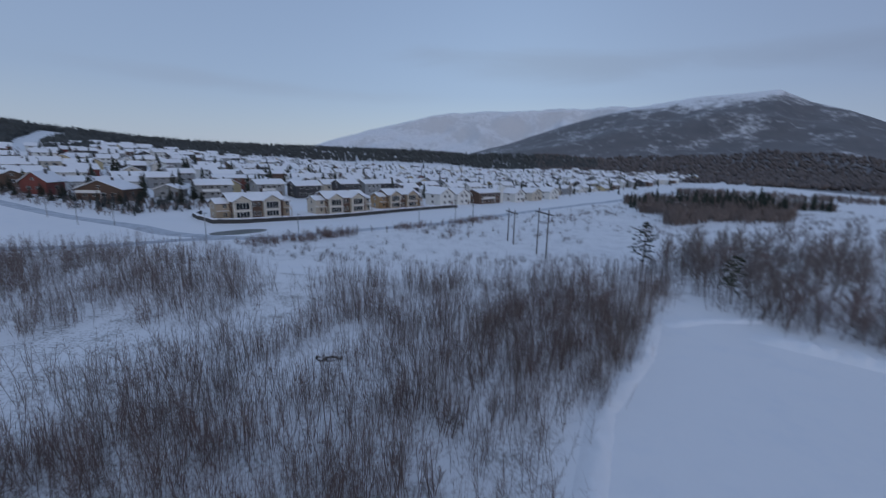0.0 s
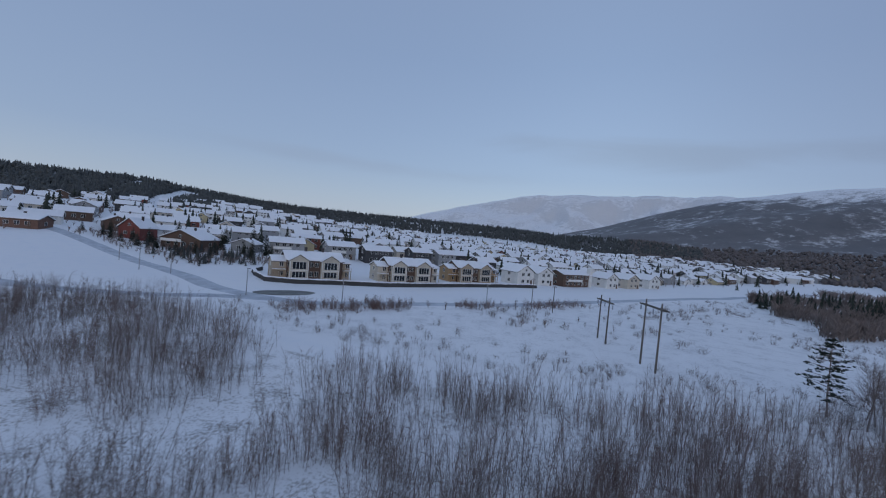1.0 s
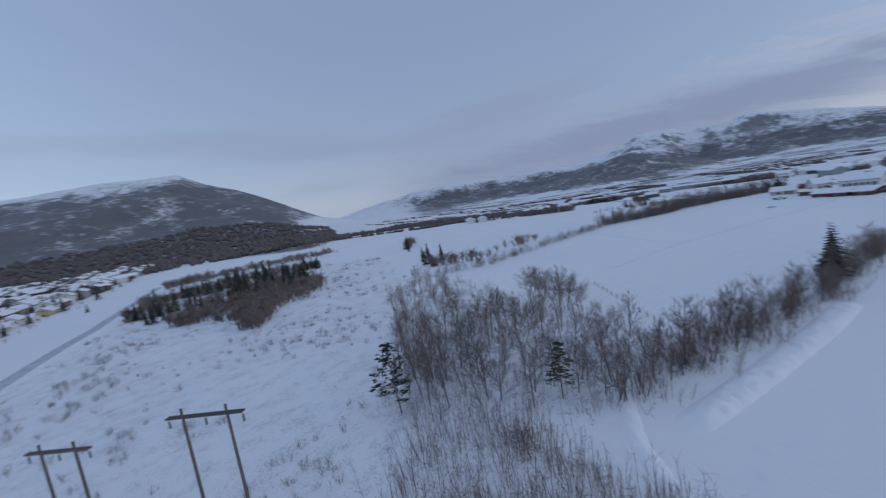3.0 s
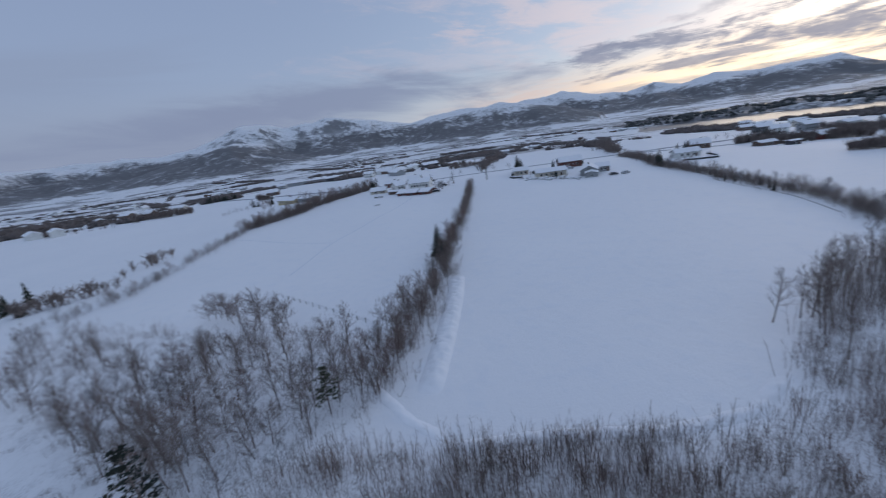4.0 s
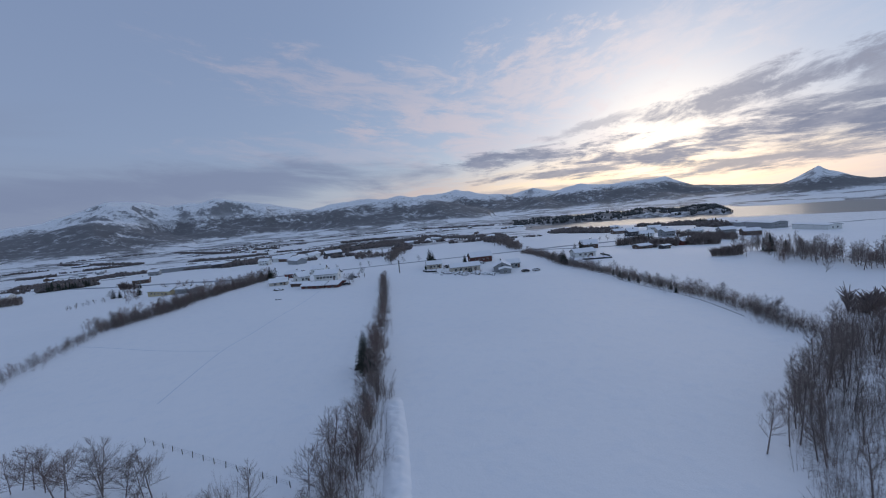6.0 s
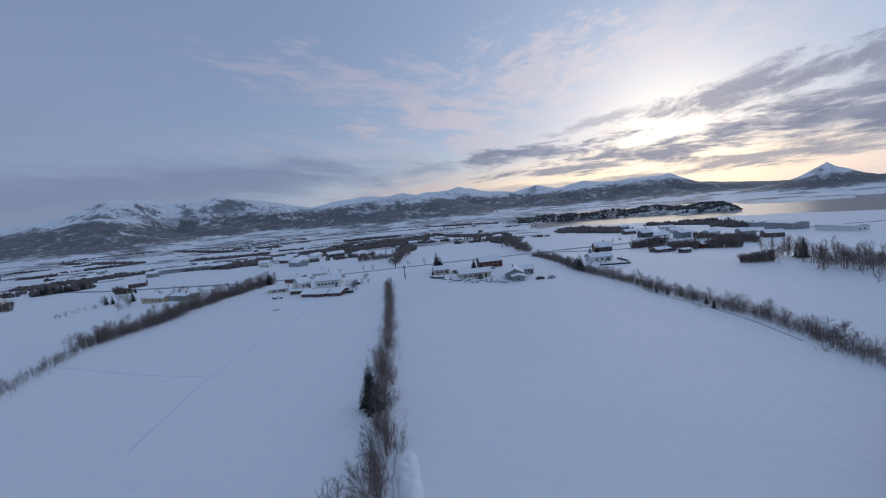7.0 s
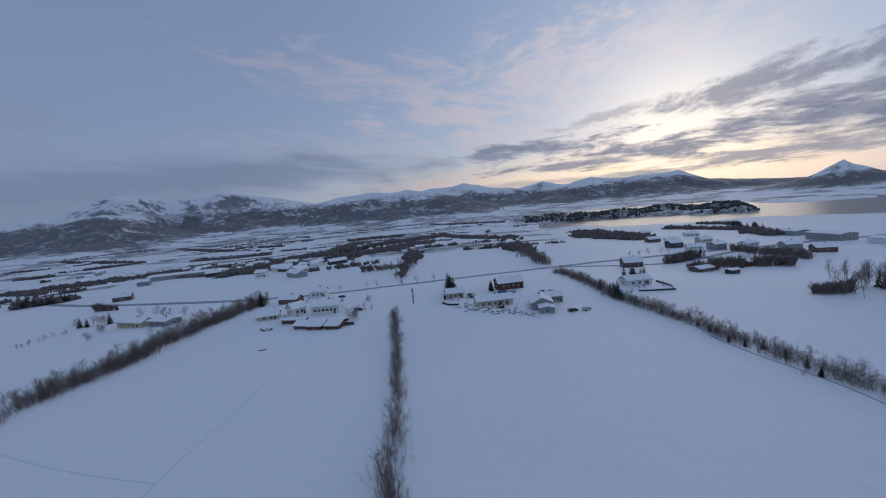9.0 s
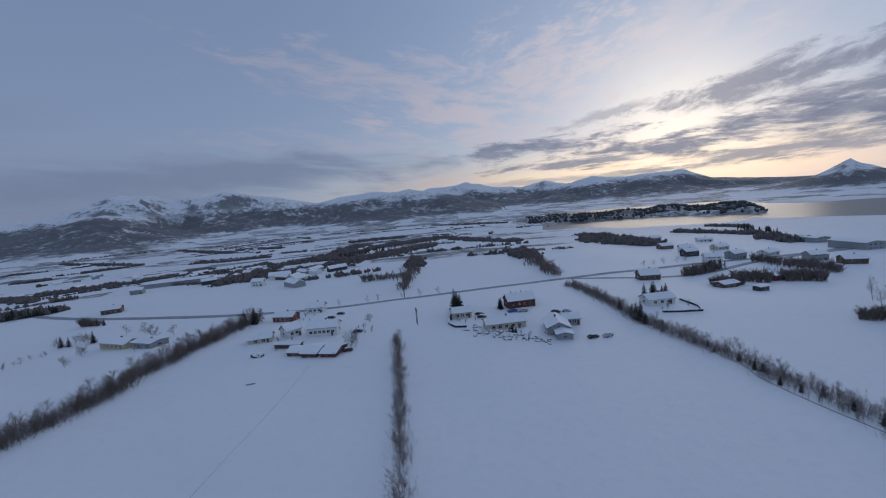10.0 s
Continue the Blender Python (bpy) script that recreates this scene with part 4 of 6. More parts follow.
# bushes and trees in the meadow beyond that hedge
tree_line("meadow_bush", [(330, 56), (336, 48), (346, 36)], 3.0, MANY + RIMED, 7.5, (2.5, 4.2), "leafless bush in the snowy meadow", "meadow bushes", 1.4, 31)
tree_line("meadow_tree", [(360, 32), (357, 20), (350, 14)], 2.4, ROUND + RIMED, 8.0, (5.0, 7.5), "leafless tree beside the meadow house", "meadow trees", 1.6, 32)
tree_line("meadow_tree", [(358, 6), (349, -4), (318, -8), (316, -18)], 7.0, ROUND, 8.0, (6.0, 8.0), "spreading leafless tree in the snowy meadow", "meadow trees", 2.0, 33)
for x, y, h in ((360, 30, 7), (357, 27, 6), (352, 17, 7.5), (410, 15, 5), (406, 12, 5.5), (402, 9, 5)):
    plant("spruce_tree", SPRUCE, x, y, h, 10.0, "snow-dusted dark spruce in the meadow", "tree", "meadow spruces", sink=0.2)
for f in range(16):
    x, y = 119 - 4.5 * f + float(rng.normal(0, 1.5)), -141 + 3.3 * f - 3 + float(rng.normal(0, 1.5))
    plant("spruce_tree", SPRUCE, x, y, 1.8 + 1.6 * float(rng.random()), 10.0, "small young spruce in the ditch hedge", "tree", "ditch spruces", sink=0.1)


# ---------------------------------------------------------------- far woods
def mini_bare(seed):
    """A small leafless tree for the distance."""
    r = np.random.default_rng(seed)
    out = [((0, 0, -0.5), (r.normal(0, 0.2), r.normal(0, 0.2), 3.6), 0.16, 0.06)]
    for i in range(8):
        a, z = r.uniform(0, 6.28), r.uniform(0.2, 2.6)
        reach = r.uniform(0.8, 2.3)
        p = (0.05 * math.cos(a), 0.05 * math.sin(a), z)
        q = (reach * math.cos(a), reach * math.sin(a), z + r.uniform(0.9, 2.3))
        out.append((p, q, 0.15, 0.04))
    return tubes(out)


def mini_conifer(seed):
    r = np.random.default_rng(seed)
    v, q = [], []
    for i in range(6):
        z, w = 0.6 + i * 1.15, 1.75 * (1 - i / 6.6)
        for b in range(5):
            a = 1.2566 * b + i * 0.6 + r.uniform(-0.2, 0.2)
            w2 = w * r.uniform(0.75, 1.2)
            n = len(v)
            v += [(0, 0, z + 1.3), (w2 * math.cos(a - 0.5), w2 * math.sin(a - 0.5), z - 0.1), (1.15 * w2 * math.cos(a), 1.15 * w2 * math.sin(a), z - 0.35), (w2 * math.cos(a + 0.5), w2 * math.sin(a + 0.5), z - 0.1)]
            q.append((n, n + 1, n + 2, n + 3))
    return np.array(v), np.array(q)


def clump(seed, tall=5.0, wide=2.6):
    """A few ragged crowns grown together, for woods far off."""
    r = np.random.default_rng(seed)
    v, f = [], []
    for c in range(2):
        a, off = r.uniform(0, 6.28), r.uniform(0.2, 0.9) * wide * 0.6
        cx, cy, h, w = off * math.cos(a), off * math.sin(a), tall * r.uniform(0.65, 1.15), wide * r.uniform(0.45, 0.75)
        n = len(v)
        v += [(cx, cy, -0.8), (cx + r.normal(0, 0.3), cy + r.normal(0, 0.3), h)]
        for b in range(5):
            t = 1.2566 * b + r.uniform(-0.4, 0.4)
            v.append((cx + w * r.uniform(0.6, 1.2) * math.cos(t), cy + w * r.uniform(0.6, 1.2) * math.sin(t), h * r.uniform(0.3, 0.8)))
        for b in range(5):
            p, q = n + 2 + b, n + 2 + (b + 1) % 5
            f += [(n + 1, p, q), (n, q, p)]
    return np.array(v), np.array(f)


def small_fir(seed):
    """A conifer of four ragged tiers, for the forest on the ridge."""
    r = np.random.default_rng(seed)
    v, f = [], []
    for i in range(4):
        z, w, n = 0.5 + 1.7 * i, 1.9 * (1 - i / 4.8), len(v)
        v.append((r.normal(0, 0.1), r.normal(0, 0.1), z + 2.4))
        for b in range(5):
            t = 1.2566 * b + r.uniform(-0.4, 0.4)
            v.append((w * r.uniform(0.6, 1.25) * math.cos(t), w * r.uniform(0.6, 1.25) * math.sin(t), z + r.uniform(-0.4, 0.3)))
        f += [(n, n + 1 + b, n + 1 + (b + 1) % 5) for b in range(5)]
    return np.array(v), np.array(f)


BROWSE = [clump(400 + i, 4.2, 2.8) for i in range(6)]
CLOSE_FIR = [small_fir(420 + i) for i in range(3)] + [clump(430 + i, 5.5, 3.0) for i in range(3)]
MINI = [mini_bare(200 + i) for i in range(5)]
FIR = [mini_conifer(300 + i) for i in range(4)]


def strip(rng, x0, y0, x1, y1, width, count, sizes):
    out = []
    d = Vector((x1 - x0, y1 - y0))
    side = Vector((-d.y, d.x)).normalized()
    for i in range(count):
        f, w = rng.uniform(0, 1), rng.normal(0, 0.4) * width * 0.5
        taper = 0.45 + 0.55 * math.sin(math.pi * min(max(f, 0.05), 0.95))
        lump = 0.82 + 0.38 * float(value_noise(x0 + d.x * f, y0 + d.y * f + 3 * w, 14)) + 0.45 * rng.random()
        out.append((x0 + d.x * f + side.x * w * taper, y0 + d.y * f + side.y * w * taper, rng.uniform(*sizes) * max(lump, 0.35), rng.uniform(0, 6.28), int(rng.integers(4))))
    return out


WOODS = [  # belts of trees on the plain: ends, width, number
    (288, -149, 420, -275, 17, 170), (353, -156, 335, -186, 16, 60), (215, -232, 380, -400, 26, 210),
    (510, -223, 648, -497, 80, 420), (502, -109, 520, -221, 40, 200), (342, -517, 214, -427, 45, 190),
    (848, 52, 801, -48, 30, 190), (917, 91, 725, 52, 22, 100), (792, -50, 905, -180, 26, 190), (536, 64, 532, 26, 16, 40),
    (1300, 94, 1268, 42, 30, 60), (1800, 10, 1382, -118, 40, 200), (1328, -15, 1333, -132, 34, 120), (1777, -300, 1308, -338, 50, 200),
    (1431, -388, 1238, -452, 50, 170), (504, -86, 588, -167, 36, 120), (262, -659, 147, -574, 22, 100), (141, -535, 106, -464, 22, 90),
    (140, -259, 127, -292, 14, 70), (430, 400, 620, 300, 30, 200), (560, 330, 760, 180, 30, 200), (700, 420, 900, 250, 30, 200), (120, -236, 106, -243, 14, 60), (108, -262, 74, -272, 14, 110), (404, 10, 416, 20, 6, 30),
]
WOODS_WEST = [
    (116, -333, 70, -300, 18, 130), (114, -257, 96, -254, 10, 40), (61, -183, 49, -192, 7, 40),
    (-14, -100, 10, -84, 20, 70), (-60, -60, -20, -100, 34, 130), (1337, -1119, 948, -1149, 70, 190), (1098, -593, 1008, -731, 80, 200), (271, -870, 191, -772, 26, 60),
    (1060, -1420, 700, -1500, 90, 230), (720, -1500, 376, -1570, 80, 260), (760, -380, 900, -620, 70, 200), (620, -60, 700, -150, 30, 70), (1150, -200, 1000, -330, 40, 140),
    (618, -268, 1000, -560, 110, 420), (800, -480, 860, -720, 130, 330), (453, -518, 849, -728, 60, 240), (514, -93, 748, -222, 46, 230), (620, -180, 735, -300, 50, 170), (431, -677, 219, -439, 46, 190), (643, -478, 560, -330, 60, 150),
    (980, 130, 1240, 190, 40, 130), (620, 190, 800, 240, 40, 140), (460, 130, 425, 74, 18, 90), (470, 256, 560, 180, 24, 110), (253, 175, 226, 166, 8, 14),
]
rng = np.random.default_rng(21)
far = [p for w in WOODS + WOODS_WEST for twice in range(2) for p in strip(rng, *w, (0.8, 1.4))]
# belts of wood and single trees all over the plain
while len(far) < 11500:
    b, dist = np.radians(rng.uniform(-62, 30, 500)), 420 + 1700 * rng.random(500) ** 1.3
    x, y = 30 + dist * np.cos(b), 40 + dist * np.sin(b)
    ok = rng.random(500) < np.maximum(belts(x, y), 0.002)
    for px, py, d in zip(x[ok], y[ok], dist[ok]):
        far.append((px, py, rng.uniform(0.9, 1.5) * (1 + d / 2500), rng.uniform(0, 6.28), int(rng.integers(5))))
# thin hedgerows between the far fields
for i in range(46):
    b, dist = radians(rng.uniform(-60, 26)), 400 + 1500 * rng.random() ** 1.2
    x, y = 30 + dist * math.cos(b), 40 + dist * math.sin(b)
    t = b + (math.pi / 2 if rng.random() < 0.7 else 0.3) + rng.normal(0, 0.3)
    ln = rng.uniform(60, 190) * (0.6 + dist / 1200)
    far += strip(rng, x, y, x + ln * math.cos(t), y + ln * math.sin(t), 5, int(ln / 3.0), (0.6, 1.2))
near = [p for p in far if math.hypot(p[0] - 30, p[1] - 40) < 760 or p[0] * 7 % 1 < 0.3]
dense = [(x + rng.normal(0, 2.5), y + rng.normal(0, 2.5), s * rng.uniform(0.55, 0.92), t, int(rng.integers(6))) for x, y, s, t, m in far if math.hypot(x - 30, y - 40) > 430 for twice in range(2)]
scatter("far_woods", BROWSE, dense, "dark belts of leafless woodland far off on the plain", "woods", TWIG_DARK)
spit = []
while len(spit) < 900:
    b, dist = radians(rng.uniform(-82, -55)), rng.uniform(1300, 1760)
    x, y = 30 + dist * math.cos(b), 40 + dist * math.sin(b)
    if ground_z(x, y) > SEA + 2 and value_noise(x, y, 60) > -0.45:
        spit.append((x, y, rng.uniform(1.2, 2.2), rng.uniform(0, 6.28), int(rng.integers(6))))
scatter("fjord_woods", BROWSE, spit, "dark woods on the headland in the fjord", "woods", FROSTED_NEEDLES)
scatter("far_woods", MINI, near, "belts of leafless woodland between snowy fields", "woods", TWIG)
FIRWOOD = [(80, 160, 120, 190, 30, 5), (96, 222, 148, 176, 16, 45), (120, 250, 190, 205, 30, 70), (90, 205, 130, 170, 24, 25), (150, 118, 226, 166, 30, 8), (42, -206, 24, -198, 10, 6), (200, -760, 130, -560, 30, 40), (700, -450, 640, -300, 50, 60), (127, -295, 140, -262, 10, 26), (532, 62, 528, 30, 12, 40)]
firs = [p for w in FIRWOOD for p in strip(rng, *w, (0.55, 1.0))]


def hill_woods(rng, count, az0, az1, d0, d1, keep):
    out = []
    while len(out) < count:
        b, dist = radians(rng.uniform(az0, az1)), rng.uniform(d0, d1)
        x, y = 30 + dist * math.cos(b), 40 + dist * math.sin(b)
        if keep(x, y, math.degrees(b), dist):
            out.append((x, y, rng.uniform(0.9, 1.6), rng.uniform(0, 6.28), int(rng.integers(4))))
    return out


RUNS = [(138.5, 1.1), (143.5, 0.45)]      # cleared ski slopes
ridge = hill_woods(rng, 9500, 72, 160, 420, 960, lambda x, y, b, d: d > 730 - 295 * float(soft(b, 131, 141)) + 60 * value_noise(x, y, 90) and (d > 790 or all(abs(b - c + (d - 700) * 0.016) > w for c, w in RUNS)))
ridge = [(x, y, s * 0.85, t, int(rng.integers(6))) for x, y, s, t, m in ridge]
scatter("ridge_forest", CLOSE_FIR, ridge, "dense dark conifer forest on the ridge above the town", "forest", FROSTED_NEEDLES)
scatter("far_firs", FIR, firs, "dark conifers on the ridge above the town and in the plain", "woods", NEEDLES)
foot = [(x, y, s, t, int(rng.integers(6))) for x, y, s, t, m in hill_woods(rng, 4200, 38, 80, 420, 1050, lambda x, y, b, d: d > 455 + 60 * value_noise(x, y, 90))]
scatter("foot_woods", BROWSE, foot, "dark wood at the foot of the mountain", "woods", TWIG_DARK)
mixed = [p for w in [(76, 142, 92, 150, 12, 80), (86, 158, 134, 164, 26, 420), (84, 178, 140, 184, 34, 480), (96, 226, 150, 178, 22, 260), (120, 255, 195, 210, 40, 420), (170, 310, 270, 255, 50, 420), (150, 120, 156, 92, 10, 40), (170, 95, 200, 80, 8, 20), (330, 330, 520, 420, 60, 160)] for p in strip(rng, *w, (0.7, 1.1))]
scatter("far_woods", MINI, mixed, "brown leafless wood beside the heath", "woods", TWIG)
plant("spruce_tree", SPRUCE, 228, 166, 9.0, 10.0, "lone dark spruce on the snowy plain", "tree")
plant("spruce_tree", SPRUCE, 151, 117, 5.5, 10.0, "small dark spruce at the field edge", "tree")
tree_line("roadside_tree", [(246, -158), (292, -92)], 13.0, RIMED, 8.0, (4.5, 6.0), "young leafless roadside tree", "roadside trees", 0.4, 14)
tree_line("roadside_tree", [(178, -282), (150, -318)], 9.0, RIMED, 8.0, (4.5, 6.0), "young leafless roadside tree", "roadside trees", 0.8, 15)
tree_line("meadow_tree", [(14, -70), (-2, -76), (-14, -74)], 4.0, ROUND, 8.0, (6.0, 8.5), "spreading leafless tree by the field ditch", "ditch trees", 1.5, 16)
tree_line("garden_tree", [(228, -84), (236, -78)], 3.0, RIMED, 8.0, (4.0, 5.0), "frosted leafless garden tree by the farm", "farm trees", 1.2, 17)
tree_line("meadow_tree", [(330, 20), (300, 30)], 6.0, ROUND, 8.0, (4.5, 6.5), "leafless tree in the snowy meadow", "meadow trees", 2.0, 18)
# lane-side bushes below the estate
tree_line("lane_bush", [(-40, 98), (-18, 113), (4, 134), (16, 148)], 2.6, MANY, 6.5, (1.4, 2.6), "low leafless bush beside the lane", "lane bushes", 1.4, 19)
tree_line("lane_bush", [(-2, 104), (12, 112), (26, 126)], 4.0, MANY, 6.5, (1.2, 2.4), "low leafless bush on the heath", "lane bushes", 3.0, 20)


# farmsteads scattered over the far plain
def far_farms():
    r = np.random.default_rng(77)
    verts, faces, slots, total = [], [], [], 0
    while total < 75 * 30:
        b, dist = radians(r.uniform(-58, 26)), 430 + 1300 * r.random() ** 1.2
        x, y = 30 + dist * math.cos(b), 40 + dist * math.sin(b)
        if belts(np.array([x]), np.array([y]))[0] > 0.3:
            continue
        for i in range(int(r.integers(1, 4))):
            L, D, H, rise = r.uniform(9, 22), r.uniform(7, 10), r.uniform(2.8, 5), r.uniform(1.5, 2.8)
            one = bmesh.new()
            prism(one, -L / 2, L / 2, -D / 2, D / 2, -1.5, H, H + rise)
            wall = int(r.choice(4, p=[0.4, 0.25, 0.2, 0.15]))
            for f in one.faces:
                f.material_index = wall
            n = len(one.faces)
            roof_slab(one, -L / 2, L / 2, -D / 2, D / 2, H, H + rise, "x", 0.5, 0.45)
            one.faces.ensure_lookup_table()
            for f in one.faces[n:]:
                f.material_index = 4
            px, py = x + r.normal(0, 18), y + r.normal(0, 18)
            one.transform(pose(px, py, ground_z(px, py), 0, 0, r.uniform(0, 180)))
            one.verts.index_update()
            verts += [tuple(v.co) for v in one.verts]
            faces += [tuple(v.index + total for v in f.verts) for f in one.faces]
            slots += [f.material_index for f in one.faces]
            total += len(one.verts)
            one.free()
    ob = new("far_farmsteads", mesh_of("far_farmsteads", verts, faces, [WHITE, BROWN, GREY, DARK, SNOW], slots))
    tagged(ob, "small snow-roofed farm buildings scattered over the far plain", "houses", kind="stuff")


# ---------------------------------------------------------------- houses
WINDOWS = {}


def window_mesh(w, h, bars=1):
    """A framed window with its pane set back, facing -y, its centre at the origin."""
    key = (round(w, 2), round(h, 2), bars)
    if key not in WINDOWS:
        bm = bmesh.new()
        t, n = 0.10, bars + 1
        low = [bm.verts.new((-w / 2 - t + (w + 2 * t) * i / n, -0.09, -h / 2 - t)) for i in range(n + 1)]
        top = [bm.verts.new((-w / 2 - t + (w + 2 * t) * i / n, -0.09, h / 2 + t)) for i in range(n + 1)]
        panes = [bm.faces.new((low[i], low[i + 1], top[i + 1], top[i])) for i in range(n)]
        rim = bmesh.ops.extrude_edge_only(bm, edges=[e for e in bm.edges if len(e.link_faces) == 1])
        bmesh.ops.translate(bm, verts=[v for v in rim["geom"] if isinstance(v, bmesh.types.BMVert)], vec=(0, 0.12, 0))
        bmesh.ops.inset_individual(bm, faces=panes, thickness=t * 0.8, depth=-0.05)
        for f in panes:
            f.material_index = 1
        bmesh.ops.recalc_face_normals(bm, faces=bm.faces[:])
        me = bpy.data.meshes.new("window")
        bm.to_mesh(me)
        bm.free()
        me.materials.append(TRIM)
        me.materials.append(GLASS)
        WINDOWS[key] = me
    return WINDOWS[key]


def put_window(parent, x, y, z, side, w=1.2, h=1.2, bars=1):
    """side: 0 front (-y), 1 right (+x), 2 back, 3 left."""
    ob = part_mesh("window", window_mesh(w, h, bars), parent)
    ob.matrix_basis = pose(x, y, z, 0, 0, 90 * side)
    return ob


def prism(bm, x0, x1, y0, y1, z0, eave, ridge, along="x"):
    """Walls with gables under a ridge that runs along x or y."""
    xm, ym = (x0 + x1) / 2, (y0 + y1) / 2
    v = [bm.verts.new(p) for p in [(x0, y0, z0), (x1, y0, z0), (x1, y1, z0), (x0, y1, z0), (x0, y0, eave), (x1, y0, eave), (x1, y1, eave), (x0, y1, eave)]]
    if along == "x":
        a, b = bm.verts.new((x0, ym, ridge)), bm.verts.new((x1, ym, ridge))
        faces = [(0, 1, 5, 4), (2, 3, 7, 6), (4, 5, b, a), (6, 7, a, b), (3, 0, 4, a, 7), (1, 2, 6, b, 5)]
    else:
        a, b = bm.verts.new((xm, y0, ridge)), bm.verts.new((xm, y1, ridge))
        faces = [(1, 2, 6, 5), (3, 0, 4, 7), (5, 6, b, a), (7, 4, a, b), (0, 1, 5, a, 4), (2, 3, 7, b, 6)]
    for f in faces:
        bm.faces.new([v[i] if isinstance(i, int) else i for i in f])
    return bm


def roof_slab(bm, x0, x1, y0, y1, eave, ridge, along="x", over=0.45, thick=0.3, lift=0.0):
    """A saddle roof of even thickness with overhangs."""
    if along == "x":
        half, c = (y1 - y0) / 2, (y0 + y1) / 2
        drop = (ridge - eave) / half * over
        prof = [(c - half - over, eave - drop), (c, ridge), (c + half + over, eave - drop)]
        ends = (x0 - over, x1 + over)
        pt = lambda e, p, z: (e, p, z)
    else:
        half, c = (x1 - x0) / 2, (x0 + x1) / 2
        drop = (ridge - eave) / half * over
        prof = [(c - half - over, eave - drop), (c, ridge), (c + half + over, eave - drop)]
        ends = (y0 - over, y1 + over)
        pt = lambda e, p, z: (p, e, z)
    rings = []
    for e in ends:
        low = [bm.verts.new(pt(e, p, z + lift)) for p, z in prof]
        top = [bm.verts.new(pt(e, p, z + lift + thick)) for p, z in prof]
        rings.append((low, top))
    (l0, t0), (l1, t1) = rings
    for i in range(2):
        bm.faces.new((t0[i], t0[i + 1], t1[i + 1], t1[i]))
        bm.faces.new((l0[i + 1], l0[i], l1[i], l1[i + 1]))
        bm.faces.new((l0[i], l0[i + 1], t0[i + 1], t0[i]))
        bm.faces.new((l1[i + 1], l1[i], t1[i], t1[i + 1]))
    bm.faces.new((l0[0], t0[0], t1[0], l1[0]))
    bm.faces.new((t0[2], l0[2], l1[2], t1[2]))
    bmesh.ops.recalc_face_normals(bm, faces=bm.faces[:])
    return bm


def saddle(parent, x0, x1, y0, y1, eave, ridge, along="x", over=0.45):
    """Dark eaves with a cushion of snow on top."""
    deck = part("roof_deck", roof_slab(bmesh.new(), x0, x1, y0, y1, eave, ridge, along, over, 0.16), TAR, parent)
    part("snow_cover", roof_slab(bmesh.new(), x0, x1, y0, y1, eave, ridge, along, over + 0.06, 0.30, 0.163), SNOW, deck, "thick snow on the roof")


def house(name, x, y, turn, label, L=11, D=8, H=3.4, rise=2.0, wall=None, along="x", front=3, gable=1, chimney=True, z=None, base=0.4, group="", win=(1.2, 1.1), balcony=False, storeys=None):
    ob = thing(name, x, y, label, "house", turn, group, z)
    bm = bmesh.new()
    prism(bm, -L / 2, L / 2, -D / 2, D / 2, -1.5, H, H + rise, along)
    part("wall", bm, wall or WHITE, ob)
    saddle(ob, -L / 2, L / 2, -D / 2, D / 2, H, H + rise, along)
    storeys = storeys or (2 if H > 4.4 else 1)
    for s in range(storeys):
        zc = 1.55 + s * 2.7 if storeys > 1 else H * 0.52
        for side, span, depth, count in ((0, L, D, front), (1, D, L, gable), (3, D, L, gable)):
            for i in range(count):
                c = -span / 2 + span * (i + 1) / (count + 1)
                px, py = {0: (c, -depth / 2), 2: (-c, depth / 2), 1: (depth / 2, c), 3: (-depth / 2, -c)}[side]
                put_window(ob, px, py, zc, side, *win)
    if rise > 1.6:
        for side in ((1, 3) if along == "x" else (0, 2)):
            depth = L if along == "x" else D
            px, py = {1: (depth / 2, 0), 3: (-depth / 2, 0), 0: (0, -depth / 2), 2: (0, depth / 2)}[side]
            put_window(ob, px, py, H + rise * 0.32, side, 0.8, 0.8)
    dm = bmesh.new()
    box(dm, L * 0.30, L * 0.30 + 0.95, -D / 2 - 0.07, -D / 2 + 0.02, -0.1, 2.0)
    part("door", dm, BROWN, ob)
    if chimney:
        cm = bmesh.new()
        box(cm, 0.8, 1.4, 0.1, 0.7, H + rise * 0.5, H + rise + 0.9)
        box(cm, 0.74, 1.46, 0.04, 0.76, H + rise + 0.9, H + rise + 1.02)
        part("chimney", cm, BRICK, ob)
    if balcony:
        bb = bmesh.new()
        box(bb, -L * 0.42, L * 0.1, -D / 2 - 1.6, -D / 2 - 0.005, 2.5, 2.62)
        box(bb, -L * 0.42, L * 0.1, -D / 2 - 1.62, -D / 2 - 1.56, 2.62, 3.5)
        for c in (-L * 0.42, L * 0.1 - 0.1):
            box(bb, c, c + 0.1, -D / 2 - 1.6, -D / 2 - 1.5, -1.0, 2.5)
        part("balcony", bb, TRIM, ob)
    return ob


